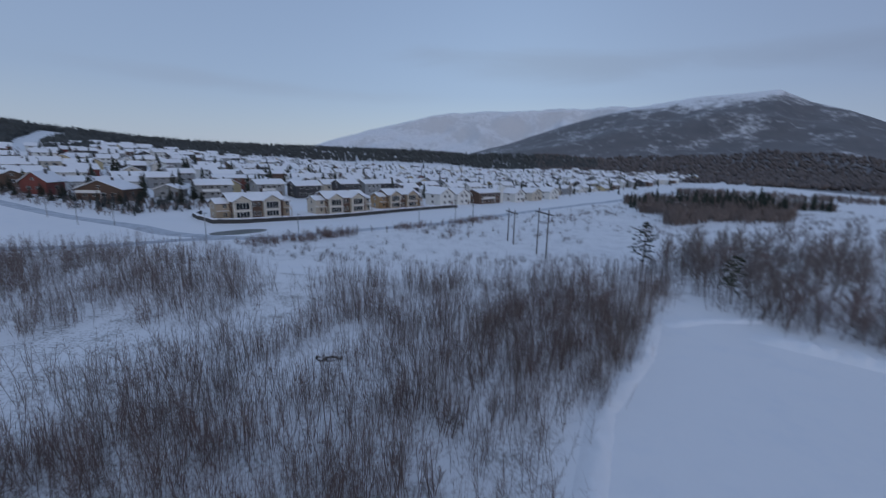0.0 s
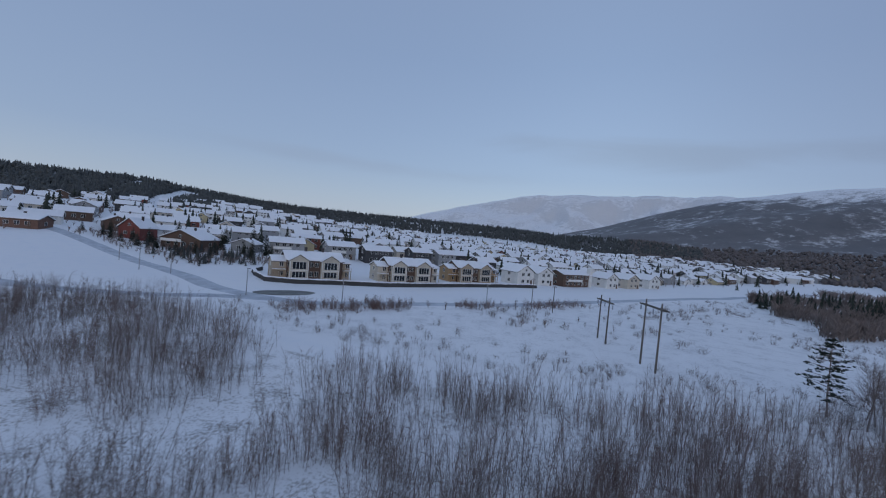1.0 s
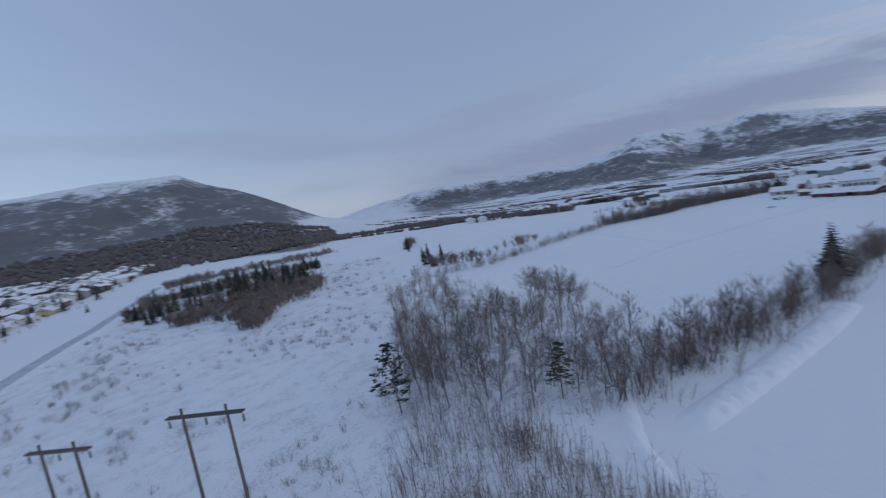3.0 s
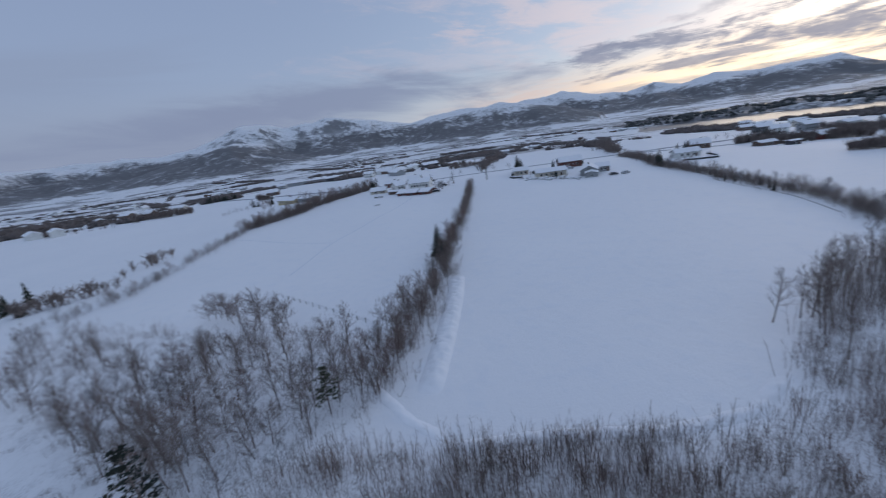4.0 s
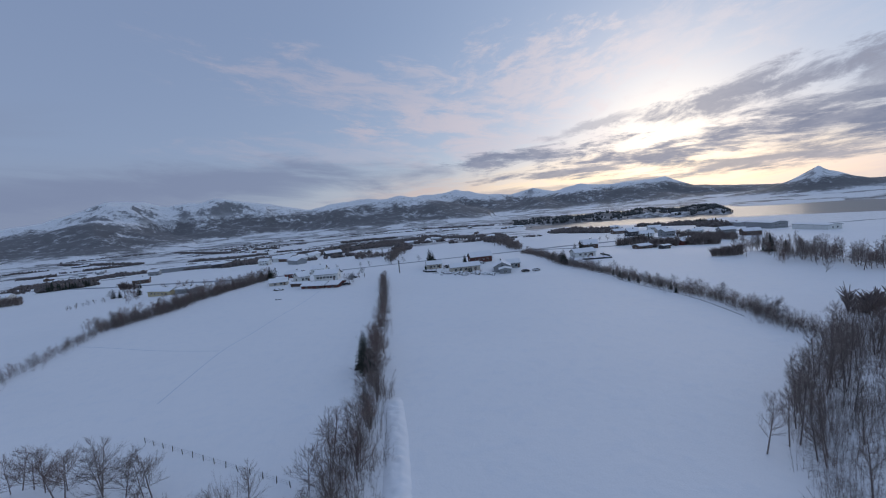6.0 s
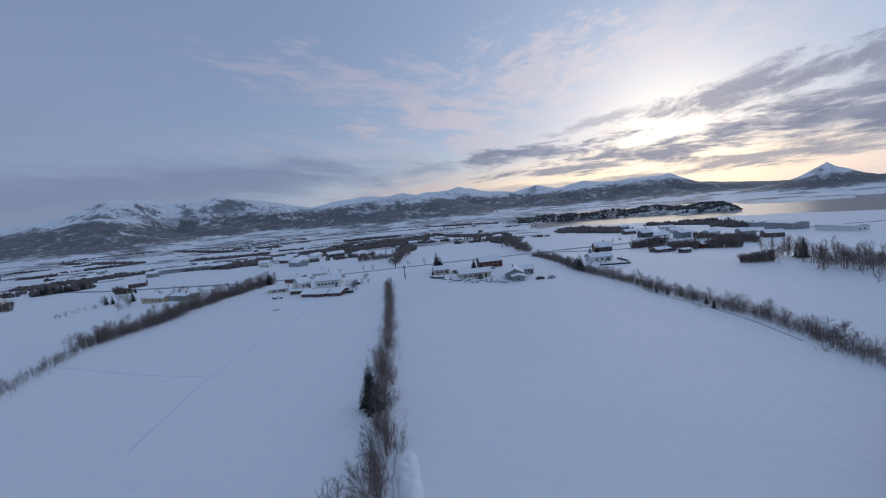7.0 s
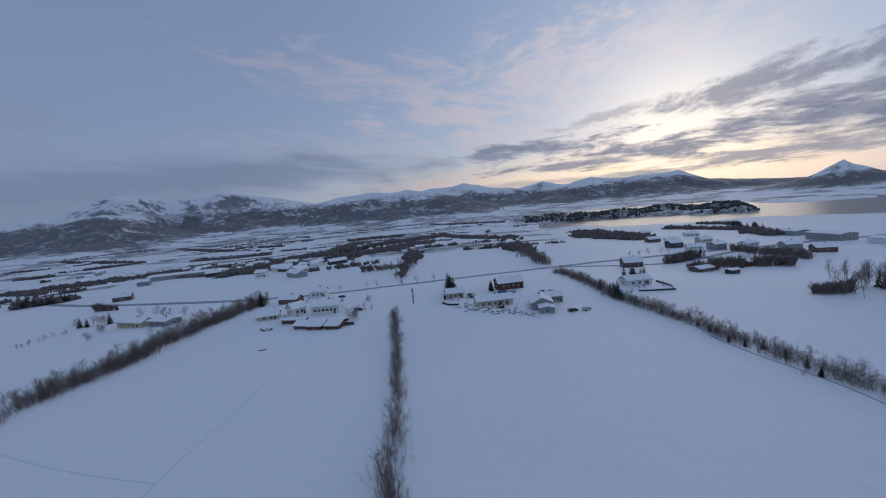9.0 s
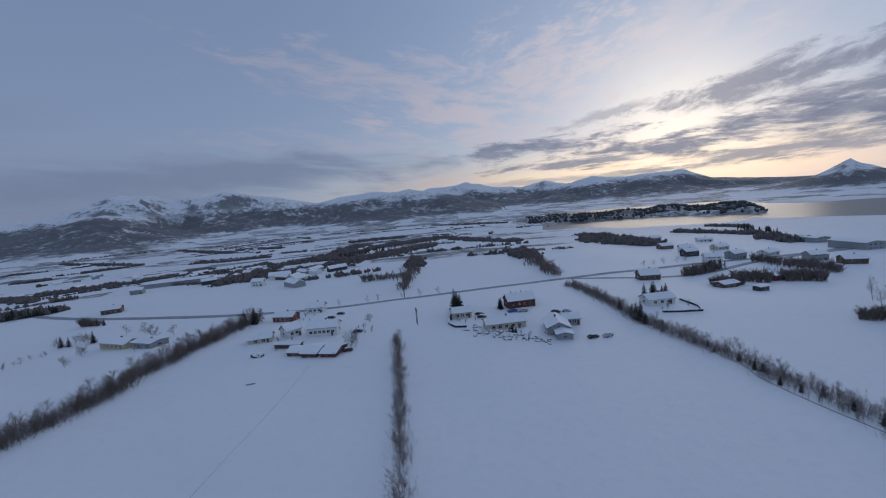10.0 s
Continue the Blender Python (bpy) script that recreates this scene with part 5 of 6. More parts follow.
def terrace(x, y, turn, label, skin, bay, inner, mirror=False):
    """Row house: main block with two gabled bays, lower end wings with balconies, two chimneys."""
    ob = thing("terraced_house", x, y, label, "house", turn, "terraces above the lane")
    H, rise = 5.4, 2.0
    part("main_wall", prism(bmesh.new(), -7.6, 8.6, -3.6, 4.6, -1.5, H, H + rise), inner, ob, "dark timber middle section")
    saddle(ob, -7.6, 8.6, -3.6, 4.6, H, H + rise)
    for a, b, ra in ((-11.2, -7.6, 1.2), (8.6, 11.2, 1.0)):
        part("wing_wall", prism(bmesh.new(), a, b - 0.003 if a < 0 else b, -2.6, 3.6, -1.5, H - 0.7, H - 0.7 + ra), skin, ob)
        saddle(ob, a, b, -2.6, 3.6, H - 0.7, H - 0.7 + ra, "x", 0.3)
        for zc in (1.4, 4.0):
            put_window(ob, (a + b) / 2 + 0.6, -2.6, zc, 0, 0.9, 1.1)
    for c in (-4.4, 4.6):
        bm = prism(bmesh.new(), c - 2.6, c + 2.6, -5.0, -3.603, -1.5, H - 0.1, H + 1.5, "y")
        part("bay_wall", bm, bay, ob)
        saddle(ob, c - 2.6, c + 2.6, -5.0, -1.2, H - 0.1, H + 1.5, "y", 0.35)
        for zc, hh in ((1.35, 1.5), (3.95, 1.9)):
            bw = part_mesh("window", window_mesh(3.6, hh, 3), ob)
            bw.matrix_basis = pose(c, -5.0, zc, 0, 0, 0)
        tm = bmesh.new()
        for e in (-2.6, 2.44):
            box(tm, c + e, c + e + 0.16, -5.04, -4.99, -0.6, H)
        box(tm, c - 2.44, c + 2.44, -5.04, -4.99, 2.45, 2.62)
        part("corner_boards", tm, TRIM, ob)
    for c in (-0.6, 0.9, -6.8):
        put_window(ob, c, -3.6, 4.1, 0, 0.9, 1.1)
        put_window(ob, c, -3.6, 1.4, 0, 0.9, 1.3)
    for a, b in ((-11.2, -7.8), (8.9, 11.2)):      # balconies in front of the wings
        bm = bmesh.new()
        box(bm, a, b, -4.4, -2.61, 2.45, 2.6)
        box(bm, a, b, -4.42, -4.34, 3.42, 3.52)
        n = int((b - a) / 0.3)
        for i in range(n + 1):
            q = a + (b - a - 0.06) * i / n
            box(bm, q, q + 0.06, -4.41, -4.36, 2.6, 3.42)
        for q in (a, (a + b) / 2, b - 0.16):
            box(bm, q, q + 0.16, -4.4, -4.24, -1.2, 2.45)
        deck = part("balcony", bm, skin, ob)
        part("balcony_snow", box(bmesh.new(), a + 0.02, b - 0.02, -4.3, -2.7, 2.603, 2.75), SNOW, deck)
    for c in (-1.6, 3.4):
        cm = bmesh.new()
        box(cm, c - 0.35, c + 0.35, 0.2, 0.9, H + 1.2, H + rise + 1.4)
        box(cm, c - 0.42, c + 0.42, 0.13, 0.97, H + rise + 1.4, H + rise + 1.52)
        part("chimney", cm, BRICK, ob)
    for zc in (1.4, 4.0):
        put_window(ob, -11.2, 0.4, zc, 3, 1.1, 1.2)
        put_window(ob, 11.2, 0.4, zc, 1, 1.1, 1.2)
    return ob


ROW = 45.6      # bearing of the estate's rows
terrace(-62.3, 129.6, ROW, "beige and brown timber terrace with white-framed bay windows and snowy roof", BEIGE, CREAM, BROWN)
terrace(-39.9, 151.8, ROW, "sand-coloured timber terrace with white-framed bays and snowy roof", CREAM, CREAM, BROWN)
terrace(-22.0, 176.4, ROW, "ochre timber terrace with white-framed bay windows and snowy roof", OCHRE, BEIGE, BROWN)
SPECIAL = [(-62, 130), (-40, 152), (-22, 176), (-52, 140), (-31, 164)]


def special(*args, **kw):
    SPECIAL.append((args[1], args[2]))
    return house(*args, **kw)


special("white_house", -4, 192, ROW, "white two-storey house with snowy gable roof", L=9, D=10, H=5.2, rise=2.6, wall=WHITE, along="y", front=2)
special("white_house", 4.5, 203, ROW, "white two-storey house with snowy gable roof", L=9, D=9, H=5.0, rise=2.4, wall=WHITE, along="y", front=2)
special("brown_apartment_house", 18.5, 216, ROW, "long dark brown house with white balconies and snowy roof", L=18, D=9, H=5.4, rise=1.5, wall=BROWN, front=6, balcony=True)
tower = thing("stair_tower", 27.6, 219.5, "slim white stair tower beside a brown house", "tower", ROW)
tb = bmesh.new()
box(tb, -0.9, 0.9, -0.9, 0.9, -1.5, 8.6)
part("tower_wall", tb, WHITE, tower)
part("snow_cover", box(bmesh.new(), -1.0, 1.0, -1.0, 1.0, 8.603, 8.9), SNOW, tower)
special("white_house", 36, 230, ROW, "white house with snowy gable roof above the lane", L=9, D=9, H=4.6, rise=2.4, wall=WHITE, along="y", front=2)
special("cream_house", 48, 243, ROW, "cream house with snowy gable roof above the lane", L=10, D=9, H=4.6, rise=2.4, wall=CREAM, along="y", front=2)
special("white_house", 61, 256, ROW, "white house with snowy gable roof above the lane", L=10, D=9, H=4.8, rise=2.4, wall=WHITE, along="y", front=2)
special("grey_house", -97, 168, ROW - 4, "grey two-storey house with dark balcony and snowy roof", L=13, D=9, H=5.0, rise=1.8, wall=GREY, front=4, balcony=True)
special("grey_house", -81, 183, ROW, "grey two-storey house with white windows and snowy roof", L=12, D=9, H=5.2, rise=1.8, wall=GREY, front=4, balcony=True)
special("dark_house", -66.5, 189, ROW, "dark timber house with white windows and snowy roof", L=12, D=9, H=5.2, rise=1.8, wall=DARK, front=4)
special("dark_house", -53, 210, ROW, "dark timber house with white window bays and snowy roof", L=10, D=9, H=5.4, rise=1.8, wall=DARK, front=3)
special("dark_house", -43, 220, ROW, "dark grey timber house with white windows and snowy roof", L=10, D=9, H=5.4, rise=1.8, wall=GREY, front=3)
special("brick_block", -104, 199, ROW - 10, "long red-brown brick building with flat snowy roof", L=19, D=10, H=5.0, rise=1.2, wall=plain("red_brown_brick", (0.19, 0.075, 0.06), 0.9, 0.25, 2.0), front=6)
special("chalet", -121, 145, 8, "broad brown chalet with white trim and wide snowy roof", L=15, D=11, H=3.6, rise=3.0, wall=BROWN, along="y", front=4, balcony=True)
special("red_house", -143, 143, 12, "red timber house with white trim and steep snowy roof", L=8, D=9, H=4.2, rise=3.2, wall=RED, along="y", front=2)
special("grey_house", -109, 160, 15, "small grey house with low snowy roof", L=9, D=8, H=2.8, rise=1.8, wall=GREY, along="y", front=2)
special("red_house", -13, 330, ROW, "long red timber house with snowy roof", L=26, D=9, H=5.0, rise=2.0, wall=RED, front=7)
special("brown_house", -165, 120, 30, "brown low house at the foot of the hill", L=14, D=8, H=2.8, rise=1.4, wall=plain("brown_panels", (0.20, 0.11, 0.08), 0.8), front=4)

# the rest of the town: one model of each kind, then repeats
KINDS = [("white_house", WHITE, 11, 8, 4.6, 2.2, "white timber house with snowy roof in the hillside town"), ("cream_house", CREAM, 12, 8, 3.2, 2.2, "cream timber house with snowy roof in the hillside town"),
         ("brown_house", BROWN, 12, 8.5, 3.4, 2.0, "dark brown timber house with snowy roof in the hillside town"), ("grey_house", GREY, 11, 8.5, 4.6, 2.0, "grey timber house with snowy roof in the hillside town"),
         ("white_bungalow", WHITE, 14, 8, 2.9, 1.8, "white low house with snowy roof in the hillside town"), ("dark_house", DARK, 11, 8, 4.4, 2.0, "dark-stained house with snowy roof in the hillside town"),
         ("red_house", RED, 11, 8, 3.6, 2.4, "red timber house with snowy roof in the hillside town"), ("yellow_house", YELLOW, 11, 8, 3.6, 2.2, "pale yellow house with snowy roof in the hillside town")]
WEIGHTS = [0.20, 0.12, 0.19, 0.17, 0.12, 0.12, 0.04, 0.04]
MODELS = {}
FAR_HOUSES = []
rng = np.random.default_rng(5)
plots = []
s = 46.0
while s < 480:
    a = -360 + rng.uniform(0, 12)
    while a < 560:
        x, y = TOWN[0] + ALONG[0] * a + UPHILL[0] * (s + rng.normal(0, 2.5)), TOWN[1] + ALONG[1] * a + UPHILL[1] * (s + rng.normal(0, 2.5))
        b = math.degrees(math.atan2(y - 30, x))
        if 58 < b < 156 and all(math.hypot(x - p, y - q) > 15 for p, q in SPECIAL) and not (b > 134 and math.hypot(x, y) < 190) and math.hypot(x - 30, y - 40) < 640 - 210 * float(soft(b, 131, 141)):
            plots.append((math.hypot(x - 0, y - 30), x, y))
        a += rng.uniform(14, 21) + s * 0.012
    s += 19 + s * 0.035
for a in np.arange(205, 560, 15.5):          # lowest row towards the east
    x, y = TOWN[0] + ALONG[0] * a + UPHILL[0] * (20 + rng.normal(0, 3)), TOWN[1] + ALONG[1] * a + UPHILL[1] * (20 + rng.normal(0, 3))
    plots.append((math.hypot(x, y - 30), x, y))
    x, y = x + UPHILL[0] * 19, y + UPHILL[1] * 19
    plots.append((math.hypot(x, y - 30), x, y))
plots.sort()
for n, (dist, x, y) in enumerate(plots):
    kind = int(rng.choice(8, p=WEIGHTS))
    turn = ROW + rng.normal(0, 5) + (90 if rng.random() < 0.25 else 0) + (180 if rng.random() < 0.1 else 0)
    if n < 270:
        if kind not in MODELS:
            name, wall, L, D, H, rise, label = KINDS[kind]
            MODELS[kind] = house(name, x, y, turn, label, L=L, D=D, H=H, rise=rise, wall=wall, front=3, group="houses of the town")
        else:
            copy_thing(MODELS[kind], pose(x, y, ground_z(x, y), 0, 0, turn))
    else:
        FAR_HOUSES.append((x, y, turn, kind))


def far_houses():
    """The houses high in the town and beyond, too many to count."""
    bm = bmesh.new()
    mats = [k[1] for k in KINDS] + [SNOW, GLASS]
    for x, y, turn, kind in FAR_HOUSES:
        _, _, L, D, H, rise, _ = KINDS[kind]
        one = bmesh.new()
        prism(one, -L / 2, L / 2, -D / 2, D / 2, -1.5, H, H + rise)
        for f in one.faces:
            f.material_index = kind
        n = len(one.faces)
        roof_slab(one, -L / 2, L / 2, -D / 2, D / 2, H, H + rise, "x", 0.5, 0.45)
        one.faces.ensure_lookup_table()
        for f in one.faces[n:]:
            f.material_index = 8
        n = len(one.faces)
        for c in (-0.3, 0.0, 0.3):
            box(one, c * L - 0.6, c * L + 0.6, -D / 2 - 0.04, -D / 2 + 0.02, H * 0.35, H * 0.35 + 1.2)
        one.faces.ensure_lookup_table()
        for f in one.faces[n:]:
            f.material_index = 9
        one.transform(pose(x, y, ground_z(x, y), 0, 0, turn))
        me = bpy.data.meshes.new("tmp")
        one.to_mesh(me)
        one.free()
        yield me, mats


def join_far_houses():
    verts, faces, slots, mats, total = [], [], [], None, 0
    for me, mats in far_houses():
        verts += [tuple(v.co) for v in me.vertices]
        faces += [tuple(i + total for i in p.vertices) for p in me.polygons]
        slots += [p.material_index for p in me.polygons]
        total += len(me.vertices)
        bpy.data.meshes.remove(me)
    ob = new("upper_town_houses", mesh_of("upper_town_houses", verts, faces, mats, slots))
    tagged(ob, "snow-roofed timber houses crowding the upper hillside", "houses", kind="stuff")


join_far_houses()
# gardens: firs, bushes
garden = []
for dist, x, y in plots:
    for i in range(int(rng.integers(5, 12))):
        garden.append((x + rng.normal(0, 9), y + rng.normal(0, 9), rng.uniform(0.4, 0.85), rng.uniform(0, 6.28), int(rng.integers(4))))
scatter("garden_bushes", MINI, garden, "leafless garden bushes and hedges between the houses", "shrubs", TWIG)
garden = [(x + rng.normal(0, 9), y + rng.normal(0, 9), rng.uniform(0.6, 1.35), 0.0, int(rng.integers(4))) for dist, x, y in plots for twice in range(2 if dist < 330 else 1)]
scatter("garden_firs", FIR, garden, "dark garden firs between the houses", "trees", NEEDLES)
for x, y, h in ((-98, 149, 7), (-104, 152, 5.5), (-112, 138, 5), (-131, 137, 6.5), (-133, 140, 5), (-127, 136, 4), (-148, 134, 4.5), (-92, 152, 6), (-86, 190, 9), (-90, 205, 9), (-70, 230, 9), (-118, 175, 9), (-128, 170, 8), (-137, 136, 5.5), (-142, 132, 4), (-136, 131, 4), (-129, 131, 5), (-124, 134, 3.5), (-117, 135, 4.5), (-110, 131, 3.5), (-104, 136, 5), (-100, 141, 4.5), (-95, 145, 5), (-150, 138, 6), (-155, 132, 4), (-108, 142, 6), (-114, 152, 8), (-99, 158, 8), (-134, 152, 9), (-140, 158, 8), (-128, 160, 7)):
    plant("garden_fir", SPRUCE, x, y, h, 10.0, "dark snow-dusted fir in a garden on the slope", "tree", "garden firs")
bank = [(x, y, rng.uniform(0.3, 0.6), rng.uniform(0, 6.28), int(rng.integers(4))) for x, y in zip(rng.uniform(-155, -84, 420), rng.uniform(120, 150, 420)) if (y - 118) * 0.7 - (x + 70) * 0.714 > 24 and y > 118 - (x + 90) * 0.12]
bank_firs = [(x, y, rng.uniform(0.22, 0.5), 0.0, int(rng.integers(4))) for x, y in zip(rng.uniform(-160, -86, 190), rng.uniform(122, 150, 190)) if 20 < (y - 118) * 0.7 - (x + 70) * 0.714 < 52 and y > 122 - (x + 90) * 0.12]
scatter("bank_firs", FIR, bank_firs, "dark snow-dusted juniper and fir on the bank below the chalets", "shrubs", FROSTED_NEEDLES)
scatter("bank_bushes", MINI, bank, "dark bushes on the bank below the chalets", "shrubs", TWIG)


far_farms()


# ---------------------------------------------------------------- estate wall and gravel patch
def wall_along(pts, height, thick):
    """Rough stone wall with a cap of snow, following the ground."""
    line = []
    for (x0, y0), (x1, y1) in zip(pts[:-1], pts[1:]):
        n = max(1, int(math.hypot(x1 - x0, y1 - y0) / 0.8))
        line += [(x0 + (x1 - x0) * i / n, y0 + (y1 - y0) * i / n) for i in range(n)]
    line.append(pts[-1])
    arr = np.array(line)
    zs = land(arr[:, 0], arr[:, 1])
    for name, lo, hi, w, mat in (("stones", -0.6, height, thick, STONE), ("snow_cover", height + 0.003, height + 0.22, thick * 0.92, SNOW)):
        r = np.random.default_rng(9)
        verts, faces = [], []
        for i, (x, y) in enumerate(line):
            a, b = line[max(i - 1, 0)], line[min(i + 1, len(line) - 1)]
            d = Vector((b[0] - a[0], b[1] - a[1])).normalized()
            side = Vector((-d.y, d.x))
            for e, h in ((-1, lo), (-1, (lo + hi) / 2), (-0.85, hi), (0.85, hi), (1, (lo + hi) / 2), (1, lo)):
                k = r.normal(0, 0.07)
                verts.append((x + side.x * (e * w / 2 + k), y + side.y * (e * w / 2 + k), zs[i] + h + r.normal(0, 0.04)))
        for i in range(len(line) - 1):
            for c in range(5):
                q = i * 6 + c
                faces.append((q, q + 6, q + 7, q + 1))
        yield name, mesh_of(name, verts, faces, mat)


retaining = new("stone_wall")
tagged(retaining, "dark stone retaining wall capped with snow below the terraces", "wall")
for name, me in wall_along([(-80, 131), (-79, 126), (-74, 120.5), (-67, 115.5), (-60, 119), (-40, 136.5), (-19, 160.5), (4, 184)], 1.15, 1.0):
    part_mesh(name, me, retaining)


def patch(name, x, y, rx, ry, turn, mat, label, category, lift=0.06):
    verts, faces = [(x, y, 0)], []
    n = 40
    for ring in (0.5, 1.0):
        for i in range(n):
            a = 2 * math.pi * i / n
            k = ring * (1 + 0.10 * noise.noise(Vector((math.cos(a) * 2, math.sin(a) * 2, x))))
            p = Vector((rx * k * math.cos(a), ry * k * math.sin(a)))
            p.rotate(Matrix.Rotation(radians(turn), 2))
            verts.append((x + p.x, y + p.y, 0))
    for i in range(n):
        j = (i + 1) % n
        faces.append((0, 1 + i, 1 + j))
        faces.append((1 + i, 1 + n + i, 1 + n + j, 1 + j))
    v = np.array(verts)
    v[:, 2] = land(v[:, 0], v[:, 1]) + lift
    v[1 + n:, 2] -= 0.12
    ob = new(name, mesh_of(name, v, faces, mat, smooth=True))
    return tagged(ob, label, category, kind="structure")


patch("gravel_patch", -54.5, 106, 9.5, 5.0, 40, GRAVEL, "bare wet gravel patch beside the lane", "ground")


# ---------------------------------------------------------------- power poles
def h_pole(x, y, turn, height, span, label, group):
    ob = thing("power_pole", x, y, label, "power pole", turn, group)
    for e in (-span / 2, span / 2):
        v, f = tubes([((e, 0, -0.6), (e, 0, height), 0.17, 0.12)], 8)
        part_mesh("pole", mesh_np("pole", v, f, WOOD_GREY), ob)
        part("snow_cap", box(bmesh.new(), e - 0.13, e + 0.13, -0.13, 0.13, height, height + 0.12), SNOW, ob)
    bm = bmesh.new()
    for s in (-0.22, 0.14):
        box(bm, -span / 2 - 1.7, span / 2 + 1.7, s, s + 0.08, height - 1.0, height - 0.78)
    arm = part("cross_arm", bm, WOOD_GREY, ob)
    for e in (-span / 2 - 1.55, 0.0, span / 2 + 1.55):
        v, f = tubes([((e, 0, height - 1.0), (e, 0, height - 1.25), 0.03, 0.03)] + [((e, 0, height - 1.25 - 0.17 * i), (e, 0, height - 1.38 - 0.17 * i), 0.13, 0.09) for i in range(4)], 8)
        part_mesh("insulator", mesh_np("insulator", v, f, METAL), arm)
    return ob


h_pole(21.4, 87.6, 103, 10.4, 4.7, "weathered wooden H-frame power pole standing on the snowy heath", "heath power poles")
h_pole(16.8, 102.6, 103, 8.6, 4.0, "weathered wooden H-frame power pole with stacked arms on the heath", "heath power poles")
h_pole(206, -92.5, -30, 8.0, 2.4, "small wooden H-frame power pole in the snowy field", "field power poles")
h_pole(268, -134, -30, 8.5, 2.4, "small wooden H-frame power pole beside the road", "field power poles")
h_pole(330, -172, -30, 8.5, 2.4, "distant wooden H-frame power pole in the snow", "field power poles")


def single_pole(name, x, y, height, label, category, arm=0.0, turn=0.0, mat=None):
    ob = thing(name, x, y, label, category, turn, name + "s")
    v, f = tubes([((0, 0, -0.5), (0, 0, height), 0.11, 0.08)], 8)
    part_mesh("pole", mesh_np("pole", v, f, mat or WOOD_GREY), ob)
    if arm:
        bm = bmesh.new()
        box(bm, -arm / 2, arm / 2, -0.06, 0.06, height - 0.5, height - 0.36)
        part("cross_arm", bm, mat or WOOD_GREY, ob)
    return ob


single_pole("telephone_pole", 8.5, 129, 7.2, "wooden telephone pole with a short arm", "pole", 1.4, 40)
single_pole("telephone_pole", 3.0, 142, 7.5, "wooden telephone pole with a short arm", "pole", 1.4, 40)
for x, y in ((-97, 105), (-88, 106), (-110, 110), (-58, 97), (-36, 99), (-8, 122)):
    lamp = single_pole("street_lamp", x, y, 6.0, "slim grey street lamp beside the lane", "street lamp", 0, 0, METAL)
    hm = bmesh.new()
    box(hm, -0.12, 0.7, -0.12, 0.12, 5.95, 6.1)
    part("lamp_head", hm, METAL, lamp)


# ---------------------------------------------------------------- cars and clutter
def car(x, y, turn, paint, label, snow=True, long=4.3):
    ob = thing("car", x, y, label, "car", turn, "parked cars")
    bm = bmesh.new()
    prof = [(-long / 2, 0.35), (-long / 2, 0.85), (-long * 0.27, 0.95), (-long * 0.16, 1.42), (long * 0.22, 1.45), (long * 0.38, 0.98), (long / 2, 0.9), (long / 2, 0.35)]
    rings = [[bm.verts.new((px, e * (0.86 if 0.9 < pz else 0.92) if pz < 1.2 else e * 0.68, pz)) for px, pz in prof] for e in (-1, 1)]
    n = len(prof)
    for i in range(n):
        bm.faces.new((rings[0][i], rings[0][(i + 1) % n], rings[1][(i + 1) % n], rings[1][i]))
    bm.faces.new(rings[0][::-1])
    bm.faces.new(rings[1])
    bmesh.ops.recalc_face_normals(bm, faces=bm.faces[:])
    shell = part("body", bm, paint, ob)
    gm = bmesh.new()
    box(gm, -long * 0.15, long * 0.24, -0.79, 0.79, 1.0, 1.32)
    part("window_band", gm, GLASS, shell)
    if snow:
        part("snow_cover", box(bmesh.new(), -long * 0.16, long * 0.22, -0.68, 0.68, 1.44, 1.62), SNOW, ob)
    for px in (-long * 0.3, long * 0.3):
        for e in (-0.82, 0.82):
            w = bmesh.new()
            bmesh.ops.create_cone(w, cap_ends=True, segments=12, radius1=0.33, radius2=0.33, depth=0.22, matrix=Matrix.Translation((px, e, 0.33)) @ Matrix.Rotation(math.pi / 2, 4, "X"))
            part("wheel", w, TAR, ob)
    return ob


CAR_DARK, CAR_BLUE, CAR_SILVER = plain("dark_car_paint", (0.03, 0.03, 0.035), 0.3, 0.1), plain("blue_cover", (0.06, 0.11, 0.30), 0.5, 0.2), plain("silver_car_paint", (0.4, 0.41, 0.43), 0.3, 0.1)


def heap(name, x, y, length, width, height, turn, mat, label, category, snow=True):
    """A low irregular pile with snow on it."""
    ob = thing(name, x, y, label, category, turn)
    for nm, lift, sc, m in (("core", 0.0, 1.0, mat), ("snow_cover", height * 0.30, 0.93, SNOW)):
        if nm == "snow_cover" and not snow:
            continue
        bm = bmesh.new()
        bmesh.ops.create_icosphere(bm, subdivisions=3, radius=1.0)
        for v in bm.verts:
            k = 1 + 0.35 * noise.noise(v.co * 2.3 + Vector((x, y, 0)))
            v.co = Vector((v.co.x * length / 2 * sc * k, v.co.y * width / 2 * sc * k, max(v.co.z * k, -0.2) * height * sc * (0.9 if lift else 1) + lift))
        part(nm, bm, m, ob)
    return ob


